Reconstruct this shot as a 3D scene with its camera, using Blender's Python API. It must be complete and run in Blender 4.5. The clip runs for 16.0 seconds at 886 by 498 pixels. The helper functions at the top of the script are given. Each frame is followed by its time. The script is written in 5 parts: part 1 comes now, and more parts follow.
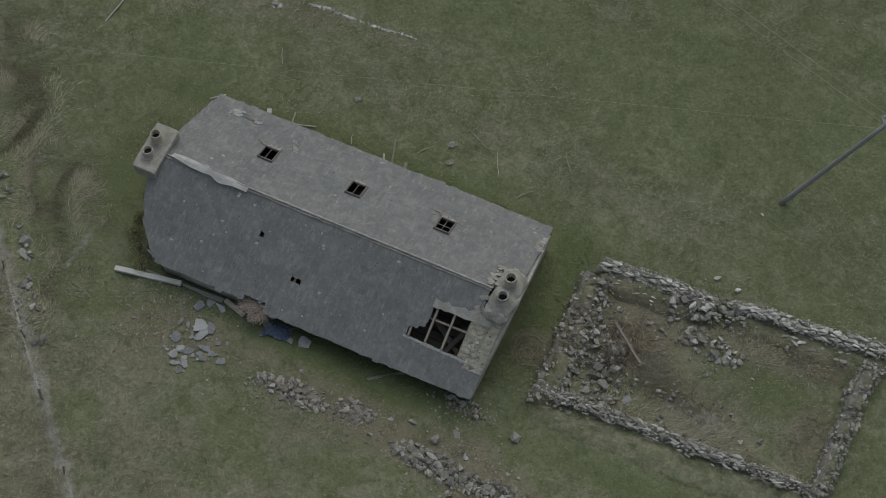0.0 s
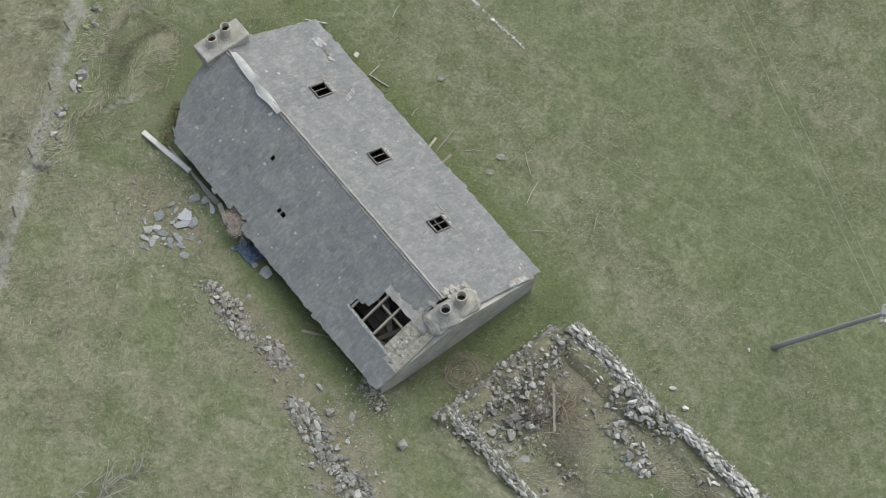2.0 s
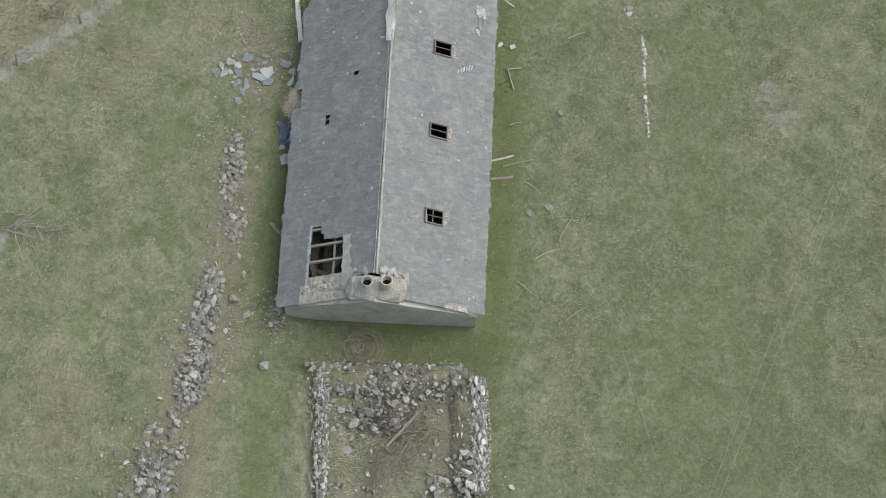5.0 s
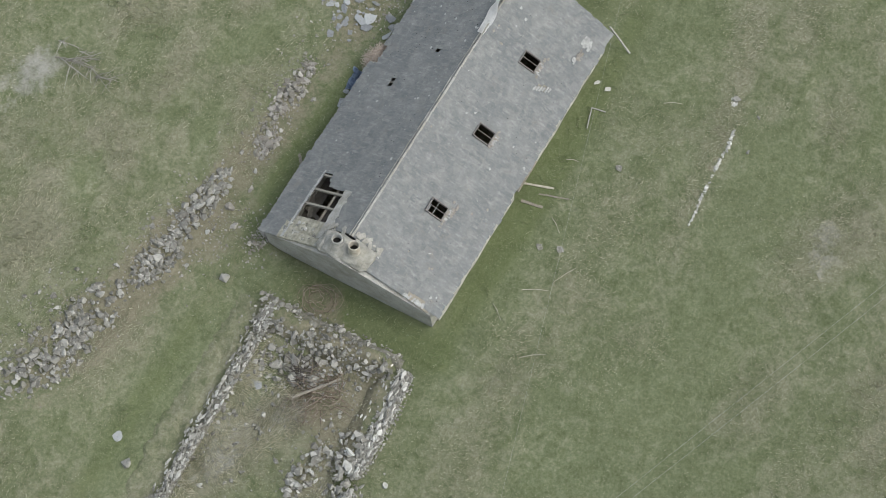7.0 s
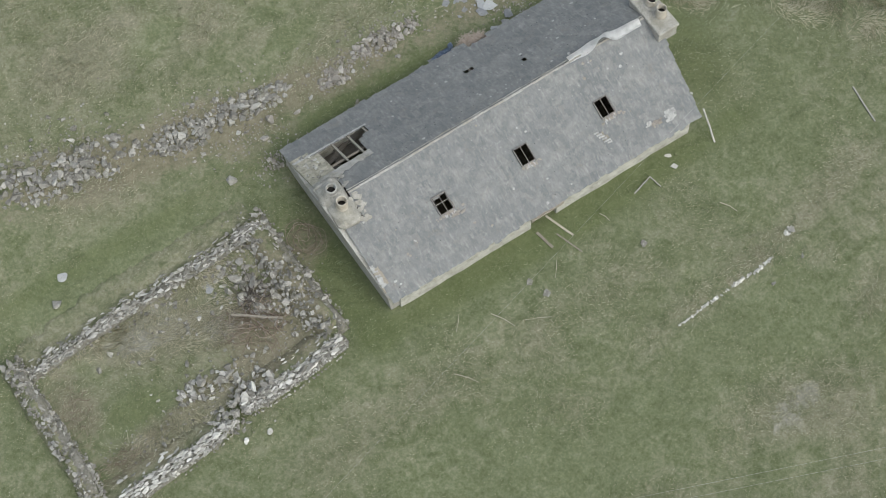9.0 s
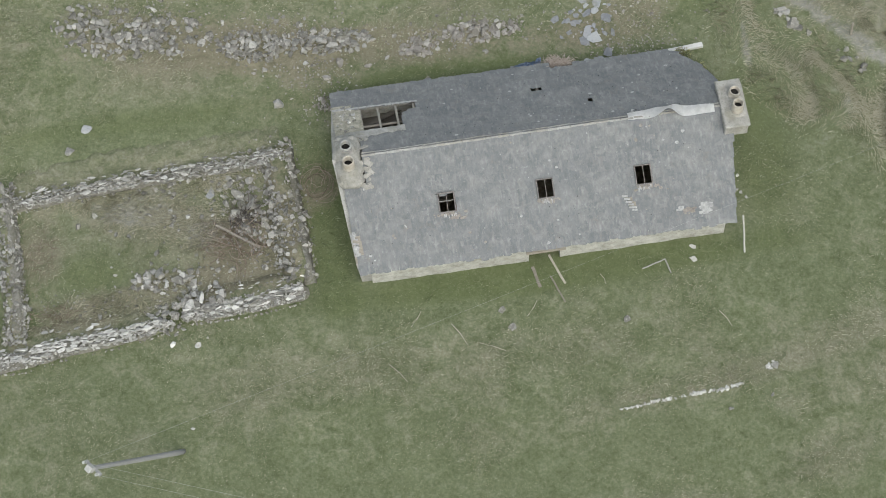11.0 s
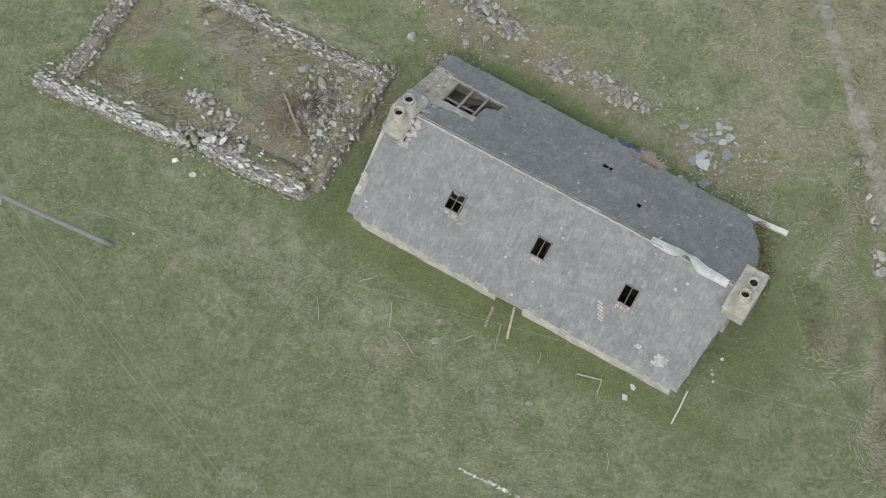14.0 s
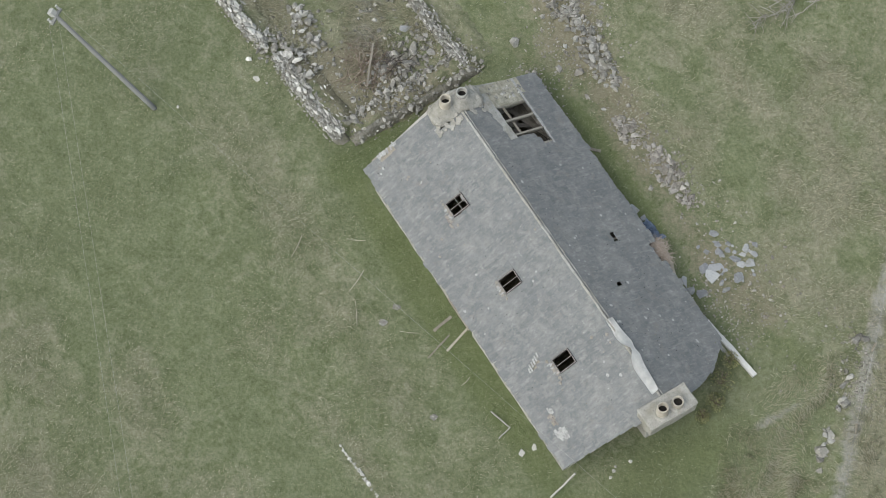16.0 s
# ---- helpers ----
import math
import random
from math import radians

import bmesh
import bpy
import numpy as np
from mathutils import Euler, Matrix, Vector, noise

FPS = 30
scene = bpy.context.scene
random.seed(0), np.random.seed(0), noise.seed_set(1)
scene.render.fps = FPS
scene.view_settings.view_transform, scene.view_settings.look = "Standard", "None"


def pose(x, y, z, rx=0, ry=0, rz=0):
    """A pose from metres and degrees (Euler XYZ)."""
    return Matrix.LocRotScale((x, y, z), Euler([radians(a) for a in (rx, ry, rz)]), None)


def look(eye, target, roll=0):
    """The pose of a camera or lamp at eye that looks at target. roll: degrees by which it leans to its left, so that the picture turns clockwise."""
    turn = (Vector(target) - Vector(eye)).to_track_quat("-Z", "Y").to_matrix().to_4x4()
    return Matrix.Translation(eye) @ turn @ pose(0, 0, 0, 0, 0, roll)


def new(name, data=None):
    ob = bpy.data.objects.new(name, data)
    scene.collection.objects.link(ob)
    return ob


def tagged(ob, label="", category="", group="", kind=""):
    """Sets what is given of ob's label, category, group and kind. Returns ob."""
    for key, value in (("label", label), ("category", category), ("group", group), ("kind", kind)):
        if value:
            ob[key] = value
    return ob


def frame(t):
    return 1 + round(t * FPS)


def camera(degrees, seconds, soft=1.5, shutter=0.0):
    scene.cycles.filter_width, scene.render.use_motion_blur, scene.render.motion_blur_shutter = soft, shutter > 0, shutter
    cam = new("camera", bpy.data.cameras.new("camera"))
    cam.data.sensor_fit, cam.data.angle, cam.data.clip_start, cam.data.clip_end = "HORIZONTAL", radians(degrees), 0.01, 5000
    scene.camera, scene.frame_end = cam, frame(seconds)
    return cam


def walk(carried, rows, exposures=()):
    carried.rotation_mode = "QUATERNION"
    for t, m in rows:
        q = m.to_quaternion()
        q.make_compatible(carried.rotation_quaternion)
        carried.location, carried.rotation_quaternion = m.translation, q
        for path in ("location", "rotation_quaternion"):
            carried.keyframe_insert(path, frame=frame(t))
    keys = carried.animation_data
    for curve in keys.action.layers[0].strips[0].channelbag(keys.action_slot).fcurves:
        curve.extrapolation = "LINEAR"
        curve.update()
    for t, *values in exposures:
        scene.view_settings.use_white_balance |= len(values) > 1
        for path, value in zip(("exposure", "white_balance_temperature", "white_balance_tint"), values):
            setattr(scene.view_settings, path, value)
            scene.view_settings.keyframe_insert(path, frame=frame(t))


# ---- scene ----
cam = camera(20.953, 16.0, soft=0.9)

# seconds, x, y, z, and the turn about x, y, z in degrees
ROWS = [
    (0, -19.799, 30.110, 71.945, 26.519, 1.179, -154.940),
    (0.5, -23.537, 27.738, 71.848, 26.452, 1.429, -148.388),
    (1, -27.106, 25.067, 71.722, 26.548, 1.385, -141.231),
    (1.5, -30.200, 22.121, 71.597, 26.629, 1.526, -134.736),
    (2, -32.905, 19.077, 71.547, 26.799, 1.224, -127.733),
    (2.5, -35.136, 15.845, 71.546, 26.895, 1.046, -121.214),
    (3, -37.066, 12.436, 71.627, 27.006, 0.625, -114.297),
    (3.5, -38.486, 8.961, 71.729, 27.034, 0.712, -108.611),
    (4, -39.449, 5.012, 71.801, 26.975, 0.337, -101.585),
    (4.5, -39.956, 0.757, 71.838, 26.931, 0.047, -94.362),
    (5, -39.996, -3.639, 71.842, 26.923, 0.004, -87.411),
    (5.5, -39.564, -8.064, 71.815, 26.943, 0.115, -80.661),
    (6, -38.655, -12.408, 71.760, 26.986, 0.292, -74.038),
    (6.5, -37.264, -16.556, 71.679, 27.045, 0.442, -67.469),
    (7, -35.380, -20.442, 71.587, 27.098, 0.550, -60.943),
    (7.5, -32.952, -24.106, 71.530, 27.084, 0.711, -54.400),
    (8, -30.009, -27.349, 71.474, 26.997, 0.603, -47.339),
    (8.5, -26.932, -29.875, 71.430, 26.821, 0.493, -40.896),
    (9, -23.579, -31.662, 71.395, 26.428, 0.030, -34.011),
    (9.5, -19.980, -33.197, 71.358, 26.100, -0.170, -27.386),
    (10, -16.213, -34.556, 71.323, 25.903, -0.054, -21.132),
    (10.5, -12.346, -35.675, 71.292, 25.813, 0.198, -15.022),
    (11, -8.444, -36.491, 71.271, 25.809, 0.404, -8.831),
    (11.5, -4.575, -36.938, 71.262, 25.868, 0.383, -2.331),
    (12, -0.739, -36.968, 71.292, 25.945, 0.135, 4.469),
    (12.5, 3.200, -36.517, 71.443, 25.917, 0.080, 11.068),
    (13, 7.035, -35.353, 71.681, 25.719, -0.101, 17.985),
    (13.5, 10.766, -33.707, 71.908, 25.490, -0.040, 24.542),
    (14, 14.379, -31.681, 72.111, 25.332, 0.037, 31.257),
    (14.5, 17.888, -29.353, 72.273, 25.311, 0.203, 37.892),
    (15, 21.158, -26.378, 72.280, 25.281, 0.225, 45.137),
    (15.5, 24.090, -23.098, 72.245, 25.321, 0.514, 51.815),
    (16, 26.548, -19.404, 72.185, 25.328, 0.701, 58.759),
]
# END PATH
GAIN = 0.315
walk(cam, [(t, pose(x, y, z, a, b, c)) for t, x, y, z, a, b, c in ROWS],
     [(t, GAIN + e, 6400, 6) for t, e in ((0, -1.15), (0.1, -0.92), (0.2, -0.66), (0.3, -0.42), (0.4, -0.2), (0.5, -0.08), (0.7, 0.0), (4.2, 0.0), (7.0, -0.05), (16, -0.05))])

# ---- light: thin overcast, soft sun from the south ----
world = bpy.data.worlds.new("overcast")
scene.world = world
world.use_nodes = True
wn = world.node_tree
sky = wn.nodes.new("ShaderNodeTexSky")
sky.sky_type, sky.sun_disc = "NISHITA", False
sky.sun_elevation, sky.sun_rotation = radians(50), radians(170)
sky.dust_density, sky.air_density = 4.0, 1.5
grey = wn.nodes.new("ShaderNodeHueSaturation")   # cloud takes the blue out of the sky
grey.inputs["Saturation"].default_value = 0.55
wn.links.new(sky.outputs[0], grey.inputs["Color"])
wn.links.new(grey.outputs[0], wn.nodes["Background"].inputs[0])
wn.nodes["Background"].inputs[1].default_value = 0.15
sun = new("sun", bpy.data.lights.new("sun", "SUN"))
sun.data.energy, sun.data.angle, sun.data.color = 1.08, radians(100), (1.0, 0.985, 0.95)
sun.matrix_basis = look((6, -30, 36), (0, 0, 0))

rnd = random.Random(7)


# ---- helpers of this scene ----
def part(name, bm, mat, parent=None, label="", smooth=False):
    me = bpy.data.meshes.new(name)
    bm.to_mesh(me)
    bm.free()
    if smooth:
        for p in me.polygons:
            p.use_smooth = True
    me.materials.append(mat)
    ob = new(name, me)
    if parent is not None:
        ob.parent = parent
    if label:
        ob["label"] = label
    return ob


def raw(name, verts, faces, mat, parent=None, smooth=False):
    me = bpy.data.meshes.new(name)
    me.from_pydata(verts, [], faces)
    me.update()
    if smooth:
        for p in me.polygons:
            p.use_smooth = True
    me.materials.append(mat)
    ob = new(name, me)
    if parent is not None:
        ob.parent = parent
    return ob


def box(bm, size, m=None, bevel=0.0, jitter=0.0):
    """A box of that size about the origin of m, with bevelled and uneven edges."""
    made = bmesh.ops.create_cube(bm, size=1.0)["verts"]
    bmesh.ops.scale(bm, vec=size, verts=made)
    if bevel:
        edges = list({e for v in made for e in v.link_edges})
        made = list({v for f in bmesh.ops.bevel(bm, geom=edges, offset=bevel, segments=1, affect="EDGES")["faces"] for v in f.verts} | {v for v in made if v.is_valid})
    if jitter:
        for v in made:
            v.co += Vector((rnd.uniform(-1, 1), rnd.uniform(-1, 1), rnd.uniform(-1, 1))) * jitter
    if m is not None:
        bmesh.ops.transform(bm, matrix=m, verts=made)
    return made


def between(a, b, up=(0, 0, 1)):
    """A frame at the middle of a and b, x along b - a."""
    a, b = Vector(a), Vector(b)
    x = (b - a).normalized()
    y = Vector(up).cross(x).normalized()
    z = x.cross(y)
    m = Matrix((x, y, z)).transposed().to_4x4()
    m.translation = (a + b) / 2
    return m, (b - a).length


def board(bm, a, b, width, thick, bevel=0.004, parts=4, warp=0.01):
    """A sawn board from a to b, a little warped."""
    m, length = between(a, b)
    n = parts + 1
    rows = []
    for i in range(n):
        x = (i / parts - 0.5) * length
        w, h = width / 2 * rnd.uniform(0.9, 1.06), thick / 2
        dy, dz = rnd.uniform(-warp, warp), rnd.uniform(-warp, warp) * 0.5
        rows.append([bm.verts.new(m @ Vector((x, dy + sy * w, dz + sz * h))) for sy, sz in ((-1, -1), (1, -1), (1, 1), (-1, 1))])
    for p, q in zip(rows, rows[1:]):
        for k in range(4):
            bm.faces.new((p[k], p[(k + 1) % 4], q[(k + 1) % 4], q[k]))
    bm.faces.new(rows[0][::-1])
    bm.faces.new(rows[-1])


def tube(bm, pts, radii, sides=6):
    pts = [Vector(p) for p in pts]
    rings = []
    for i, p in enumerate(pts):
        d = (pts[min(i + 1, len(pts) - 1)] - pts[max(i - 1, 0)]).normalized()
        u = d.orthogonal().normalized()
        w = d.cross(u)
        r = radii[i] if isinstance(radii, (list, tuple)) else radii
        rings.append([bm.verts.new(p + (u * math.cos(a) + w * math.sin(a)) * r) for a in (2 * math.pi * k / sides for k in range(sides))])
    for p, q in zip(rings, rings[1:]):
        ref = min(range(sides), key=lambda k: (q[k].co - p[0].co).length)
        for k in range(sides):
            bm.faces.new((p[k], p[(k + 1) % sides], q[(k + 1 + ref) % sides], q[(k + ref) % sides]))
    bm.faces.new(rings[0][::-1])
    bm.faces.new(rings[-1])


def lump(x, y, s, seed=0.0):
    return noise.noise(Vector((x * s + seed, y * s - seed, seed * 1.7)))


def spot(x, y, cx, cy, rx, ry, turn=0.0):
    """1 inside a soft oval, 0 outside."""
    if abs(x - cx) + abs(y - cy) > 1.95 * max(rx, ry):
        return 0.0
    c, s = math.cos(radians(turn)), math.sin(radians(turn))
    dx, dy = x - cx, y - cy
    u, v = (dx * c + dy * s) / rx, (-dx * s + dy * c) / ry
    return max(0.0, min(1.0, 1.6 - 1.2 * math.hypot(u, v)))


def ground_z(x, y):
    """The pasture climbs to the north and falls away gently to the south."""
    far = math.hypot(x, y)
    rise = max(0.0, y - 0.6)
    h = 0.06 + 0.018 * max(-9.0, min(0.0, y + 4)) + 0.07 * min(1.0, max(0.0, (y + 4) / 4.6)) + 0.135 * min(rise, 6.0) + 0.10 * max(0.0, min(rise - 6, 10.0))
    h += 0.08 * lump(x, y, 0.14, 3.1) + 0.04 * lump(x, y, 0.6, 8.2) + 0.025 * lump(x, y, 1.9, 5.5)
    if far > 60:
        h += min(1.0, (far - 60) / 400) * 14 * lump(x, y, 0.004, 2.2)
    if -7 < x < 5.5:
        h += 0.16 * math.exp(-((y - 3.5) / 0.9) ** 2)   # ground raised along the back wall, lessening the shade under the eaves
    h += 0.10 * spot(x, y, -7.0, 0.0, 0.7, 3.4)
    inner = min(1.0, max(0.0, min(x + 6.7, 5.5 - x, y + 3.3, 3.1 - y) / 0.5))   # the level floor of the cottage
    return h + (0.06 - h) * inner


def beyond_fence(x, y):
    """Distance across the fence line, outwards."""
    return (x - 7.4) * 0.722 + (y - 7.4) * 0.692


# ---- materials ----
class Nodes:
    """A principled material and short ways to wire it."""

    def __init__(self, name, rough=0.85, metal=0.0, spec=0.3):
        self.mat = bpy.data.materials.new(name)
        self.mat.use_nodes = True
        self.tree = self.mat.node_tree
        self.bsdf = self.tree.nodes["Principled BSDF"]
        self.bsdf.inputs["Roughness"].default_value = rough
        self.bsdf.inputs["Metallic"].default_value = metal
        self.bsdf.inputs["Specular IOR Level"].default_value = spec
        self.geo = self.tree.nodes.new("ShaderNodeNewGeometry")
        self.co = self.geo.outputs["Position"]

    def link(self, a, b):
        self.tree.links.new(a, b)

    def noise(self, scale, detail=4.0, rough=0.6, co=None, stretch=None, distort=0.0):
        n = self.tree.nodes.new("ShaderNodeTexNoise")
        n.inputs["Scale"].default_value, n.inputs["Detail"].default_value = scale, detail
        n.inputs["Roughness"].default_value, n.inputs["Distortion"].default_value = rough, distort
        co = co or self.co
        if stretch:
            mp = self.tree.nodes.new("ShaderNodeMapping")
            mp.inputs["Scale"].default_value = stretch
            self.link(co, mp.inputs[0])
            co = mp.outputs[0]
        self.link(co, n.inputs["Vector"])
        return n.outputs[0]

    def ramp(self, fac, *stops):
        r = self.tree.nodes.new("ShaderNodeValToRGB")
        while len(r.color_ramp.elements) < len(stops):
            r.color_ramp.elements.new(0.5)
        for e, (p, c) in zip(r.color_ramp.elements, stops):
            e.position = p
            e.color = (*c, 1) if isinstance(c, tuple) else (c, c, c, 1)
        self.link(fac, r.inputs[0])
        return r.outputs[0]

    def mix(self, fac, a, b, blend="MIX"):
        m = self.tree.nodes.new("ShaderNodeMix")
        m.data_type, m.blend_type = "RGBA", blend
        for v, i in ((fac, 0), (a, 6), (b, 7)):
            if isinstance(v, (int, float)):
                m.inputs[i].default_value = v if i == 0 else (v, v, v, 1)
            elif isinstance(v, tuple):
                m.inputs[i].default_value = (*v, 1)
            else:
                self.link(v, m.inputs[i])
        return m.outputs[2]

    def math(self, op, a, b=0.0):
        m = self.tree.nodes.new("ShaderNodeMath")
        m.operation = op
        for v, i in ((a, 0), (b, 1)):
            if isinstance(v, (int, float)):
                m.inputs[i].default_value = v
            else:
                self.link(v, m.inputs[i])
        return m.outputs[0]

    def rand(self):
        info = self.tree.nodes.new("ShaderNodeObjectInfo")
        return self.math("FRACT", self.math("ADD", info.outputs["Random"], self.geo.outputs["Random Per Island"]))

    def attr(self, name):
        a = self.tree.nodes.new("ShaderNodeAttribute")
        a.attribute_name = name
        return a.outputs["Color"]

    def bump(self, height, strength, distance):
        b = self.tree.nodes.new("ShaderNodeBump")
        b.inputs["Strength"].default_value, b.inputs["Distance"].default_value = strength, distance
        self.link(height, b.inputs["Height"])
        self.link(b.outputs[0], self.bsdf.inputs["Normal"])
        return self

    def done(self, colour, rough=None):
        if isinstance(colour, tuple):
            self.bsdf.inputs["Base Color"].default_value = (*colour, 1)
        else:
            self.link(colour, self.bsdf.inputs["Base Color"])
        if rough is not None:
            self.link(rough, self.bsdf.inputs["Roughness"])
        return self.mat


def turf_material():
    n = Nodes("turf", 0.95, spec=0.1)
    cover = n.tree.nodes.new("ShaderNodeAttribute")
    cover.attribute_name = "cover"
    region = n.tree.nodes.new("ShaderNodeSeparateColor")
    n.link(cover.outputs["Color"], region.inputs[0])
    dry, earth, lush = region.outputs[0], region.outputs[1], region.outputs[2]
    worn = cover.outputs["Alpha"]
    broad = n.noise(0.36, 5, 0.60, distort=0.5)
    clump = n.noise(1.15, 5, 0.66, distort=0.7)
    mott = n.noise(3.1, 5, 0.68, distort=0.8)
    fine = n.noise(9.0, 5, 0.7)
    blades = n.noise(46.0, 3, 0.75)
    fleck = n.noise(15.0, 6, 0.8)
    tone = n.math("ADD", n.math("MULTIPLY", fine, 0.44), n.math("ADD", n.math("MULTIPLY", mott, 0.28), n.math("MULTIPLY", clump, 0.28)))
    green = n.ramp(tone, (0.39, (0.098, 0.119, 0.060)), (0.50, (0.146, 0.166, 0.092)), (0.61, (0.208, 0.225, 0.140)))
    tan = n.ramp(tone, (0.36, (0.140, 0.142, 0.090)), (0.50, (0.208, 0.206, 0.142)), (0.64, (0.305, 0.297, 0.222)))
    deep = n.ramp(tone, (0.36, (0.092, 0.116, 0.050)), (0.64, (0.150, 0.174, 0.086)))
    soil = n.ramp(tone, (0.36, (0.135, 0.120, 0.082)), (0.64, (0.255, 0.230, 0.172)))
    bleach = n.ramp(tone, (0.36, (0.205, 0.201, 0.172)), (0.62, (0.345, 0.340, 0.308)))

    def share(amount, gain, low, high):
        """How far a cover shows, broken up by tufts."""
        ragged = n.math("ADD", n.math("MULTIPLY", n.math("SUBTRACT", clump, 0.5), gain), n.math("MULTIPLY", n.math("SUBTRACT", mott, 0.5), gain * 0.8))
        return n.ramp(n.math("ADD", amount, ragged), (low, 0.0), (high, 1.0))

    c = n.mix(share(n.math("ADD", n.math("MULTIPLY", dry, 0.85), n.math("MULTIPLY", n.math("SUBTRACT", broad, 0.5), 0.75)), 1.10, 0.18, 0.78), green, tan)
    c = n.mix(n.math("MULTIPLY", share(lush, 0.9, 0.18, 0.70), 0.9), c, deep)
    c = n.mix(n.math("MULTIPLY", share(earth, 1.1, 0.30, 0.75), 0.8), c, soil)
    c = n.mix(n.math("MULTIPLY", share(worn, 1.2, 0.30, 0.72), 0.9), c, bleach)
    c = n.mix(0.35, c, n.ramp(blades, (0.3, 0.68), (0.7, 1.06)), "MULTIPLY")
    c = n.mix(n.ramp(fleck, (0.56, 0.0), (0.68, 0.45)), c, (0.330, 0.330, 0.250))
    c = n.mix(n.ramp(fleck, (0.30, 0.50), (0.44, 0.0)), c, (0.062, 0.074, 0.038))
    h = n.math("ADD", n.math("ADD", n.math("MULTIPLY", fine, 0.6), n.math("MULTIPLY", blades, 0.4)), n.math("MULTIPLY", mott, 1.2))
    n.bump(h, 0.6, 0.06)
    return n.done(c)


def blade_material(name, low, mid, high, thin=0.15):
    n = Nodes(name, 0.8, spec=0.15)
    c = n.ramp(n.rand(), (0.0, low), (0.5, mid), (1.0, high))
    c = n.mix(0.35, c, n.ramp(n.noise(0.5, 4, 0.6), (0.3, 0.75), (0.7, 1.0)), "MULTIPLY")
    n.done(c)
    if thin:
        glow = n.tree.nodes.new("ShaderNodeBsdfTranslucent")
        both = n.tree.nodes.new("ShaderNodeMixShader")
        both.inputs[0].default_value = thin
        n.link(c, glow.inputs["Color"])
        n.link(n.bsdf.outputs[0], both.inputs[1])
        n.link(glow.outputs[0], both.inputs[2])
        n.link(both.outputs[0], n.tree.nodes["Material Output"].inputs["Surface"])
    return n.mat


def slate_material():
    n = Nodes("roof_slate", 0.62, spec=0.35)
    c = n.ramp(n.rand(), (0.0, (0.138, 0.146, 0.151)), (0.30, (0.151, 0.158, 0.162)), (0.85, (0.164, 0.169, 0.172)), (1.0, (0.192, 0.196, 0.195)))
    wash = n.noise(0.85, 5, 0.62, distort=0.6)
    c = n.mix(n.ramp(wash, (0.44, 0.0), (0.62, 0.50)), c, (0.207, 0.213, 0.213))
    c = n.mix(n.ramp(n.noise(2.1, 5, 0.68, distort=0.5), (0.50, 0.0), (0.64, 0.60)), c, (0.240, 0.243, 0.233))
    c = n.mix(n.ramp(n.noise(1.5, 4, 0.6, distort=0.8), (0.30, 0.35), (0.44, 0.0)), c, (0.138, 0.147, 0.158))
    streak = n.noise(9.0, 5, 0.66, stretch=(1.0, 0.28, 0.28))
    c = n.mix(n.ramp(streak, (0.54, 0.0), (0.68, 0.50)), c, (0.288, 0.290, 0.280))
    c = n.mix(n.ramp(streak, (0.30, 0.35), (0.42, 0.0)), c, (0.122, 0.130, 0.138))
    bloom = n.noise(7.5, 5, 0.72)
    c = n.mix(n.ramp(bloom, (0.58, 0.0), (0.70, 0.55)), c, (0.330, 0.335, 0.322))
    c = n.mix(0.6, c, n.ramp(n.noise(10.0, 5, 0.75, stretch=(1.0, 0.55, 0.55)), (0.34, 0.78), (0.66, 1.20)), "MULTIPLY")
    c = n.mix(n.ramp(n.noise(2.4, 5, 0.7), (0.58, 0.0), (0.72, 0.40)), c, (0.205, 0.184, 0.162))
    n.bump(n.math("ADD", n.noise(24.0, 5, 0.7), n.noise(7.0, 4, 0.6)), 0.5, 0.02)
    return n.done(c, n.ramp(bloom, (0.3, 0.5), (0.7, 0.85)))


def stone_material(name, dark, mid, light, white=0.45):
    n = Nodes(name, 0.9, spec=0.2)
    c = n.ramp(n.rand(), (0.0, dark), (0.65, mid), (1.0, light))
    c = n.mix(n.ramp(n.noise(7.0, 5, 0.7), (0.50, 0.0), (0.66, white)), c, (0.56, 0.55, 0.50))
    c = n.mix(n.ramp(n.noise(13.0, 5, 0.7), (0.30, 0.6), (0.44, 0.0)), c, (0.120, 0.116, 0.098))
    c = n.mix(n.ramp(n.noise(2.2, 3, 0.6), (0.55, 0.0), (0.75, 0.45)), c, (0.150, 0.150, 0.085))
    n.bump(n.noise(22.0, 6, 0.72), 0.6, 0.03)
    return n.done(c)


def render_material(name, base, stain, scale=3.0):
    """Weathered lime render or cement."""
    n = Nodes(name, 0.9, spec=0.2)
    c = n.ramp(n.noise(scale, 6, 0.68), (0.30, stain), (0.62, base))
    c = n.mix(n.ramp(n.noise(17.0, 5, 0.7), (0.30, 0.8), (0.46, 0.0)), c, tuple(v * 0.45 for v in base))
    c = n.mix(n.ramp(n.noise(1.3, 4, 0.6), (0.52, 0.0), (0.74, 0.5)), c, (0.185, 0.175, 0.125))
    n.bump(n.noise(28.0, 6, 0.75), 0.6, 0.03)
    return n.done(c)


def wood_material(name, base, grey):
    n = Nodes(name, 0.82, spec=0.2)
    grain = n.noise(14.0, 5, 0.65, stretch=(0.35, 3.0, 3.0), distort=1.0)
    c = n.mix(n.ramp(grain, (0.3, 0.0), (0.68, 1.0)), base, grey)
    c = n.mix(n.math("MULTIPLY", n.rand(), 0.4), c, tuple(v * 0.5 for v in base))
    n.bump(grain, 0.4, 0.01)
    return n.done(c)


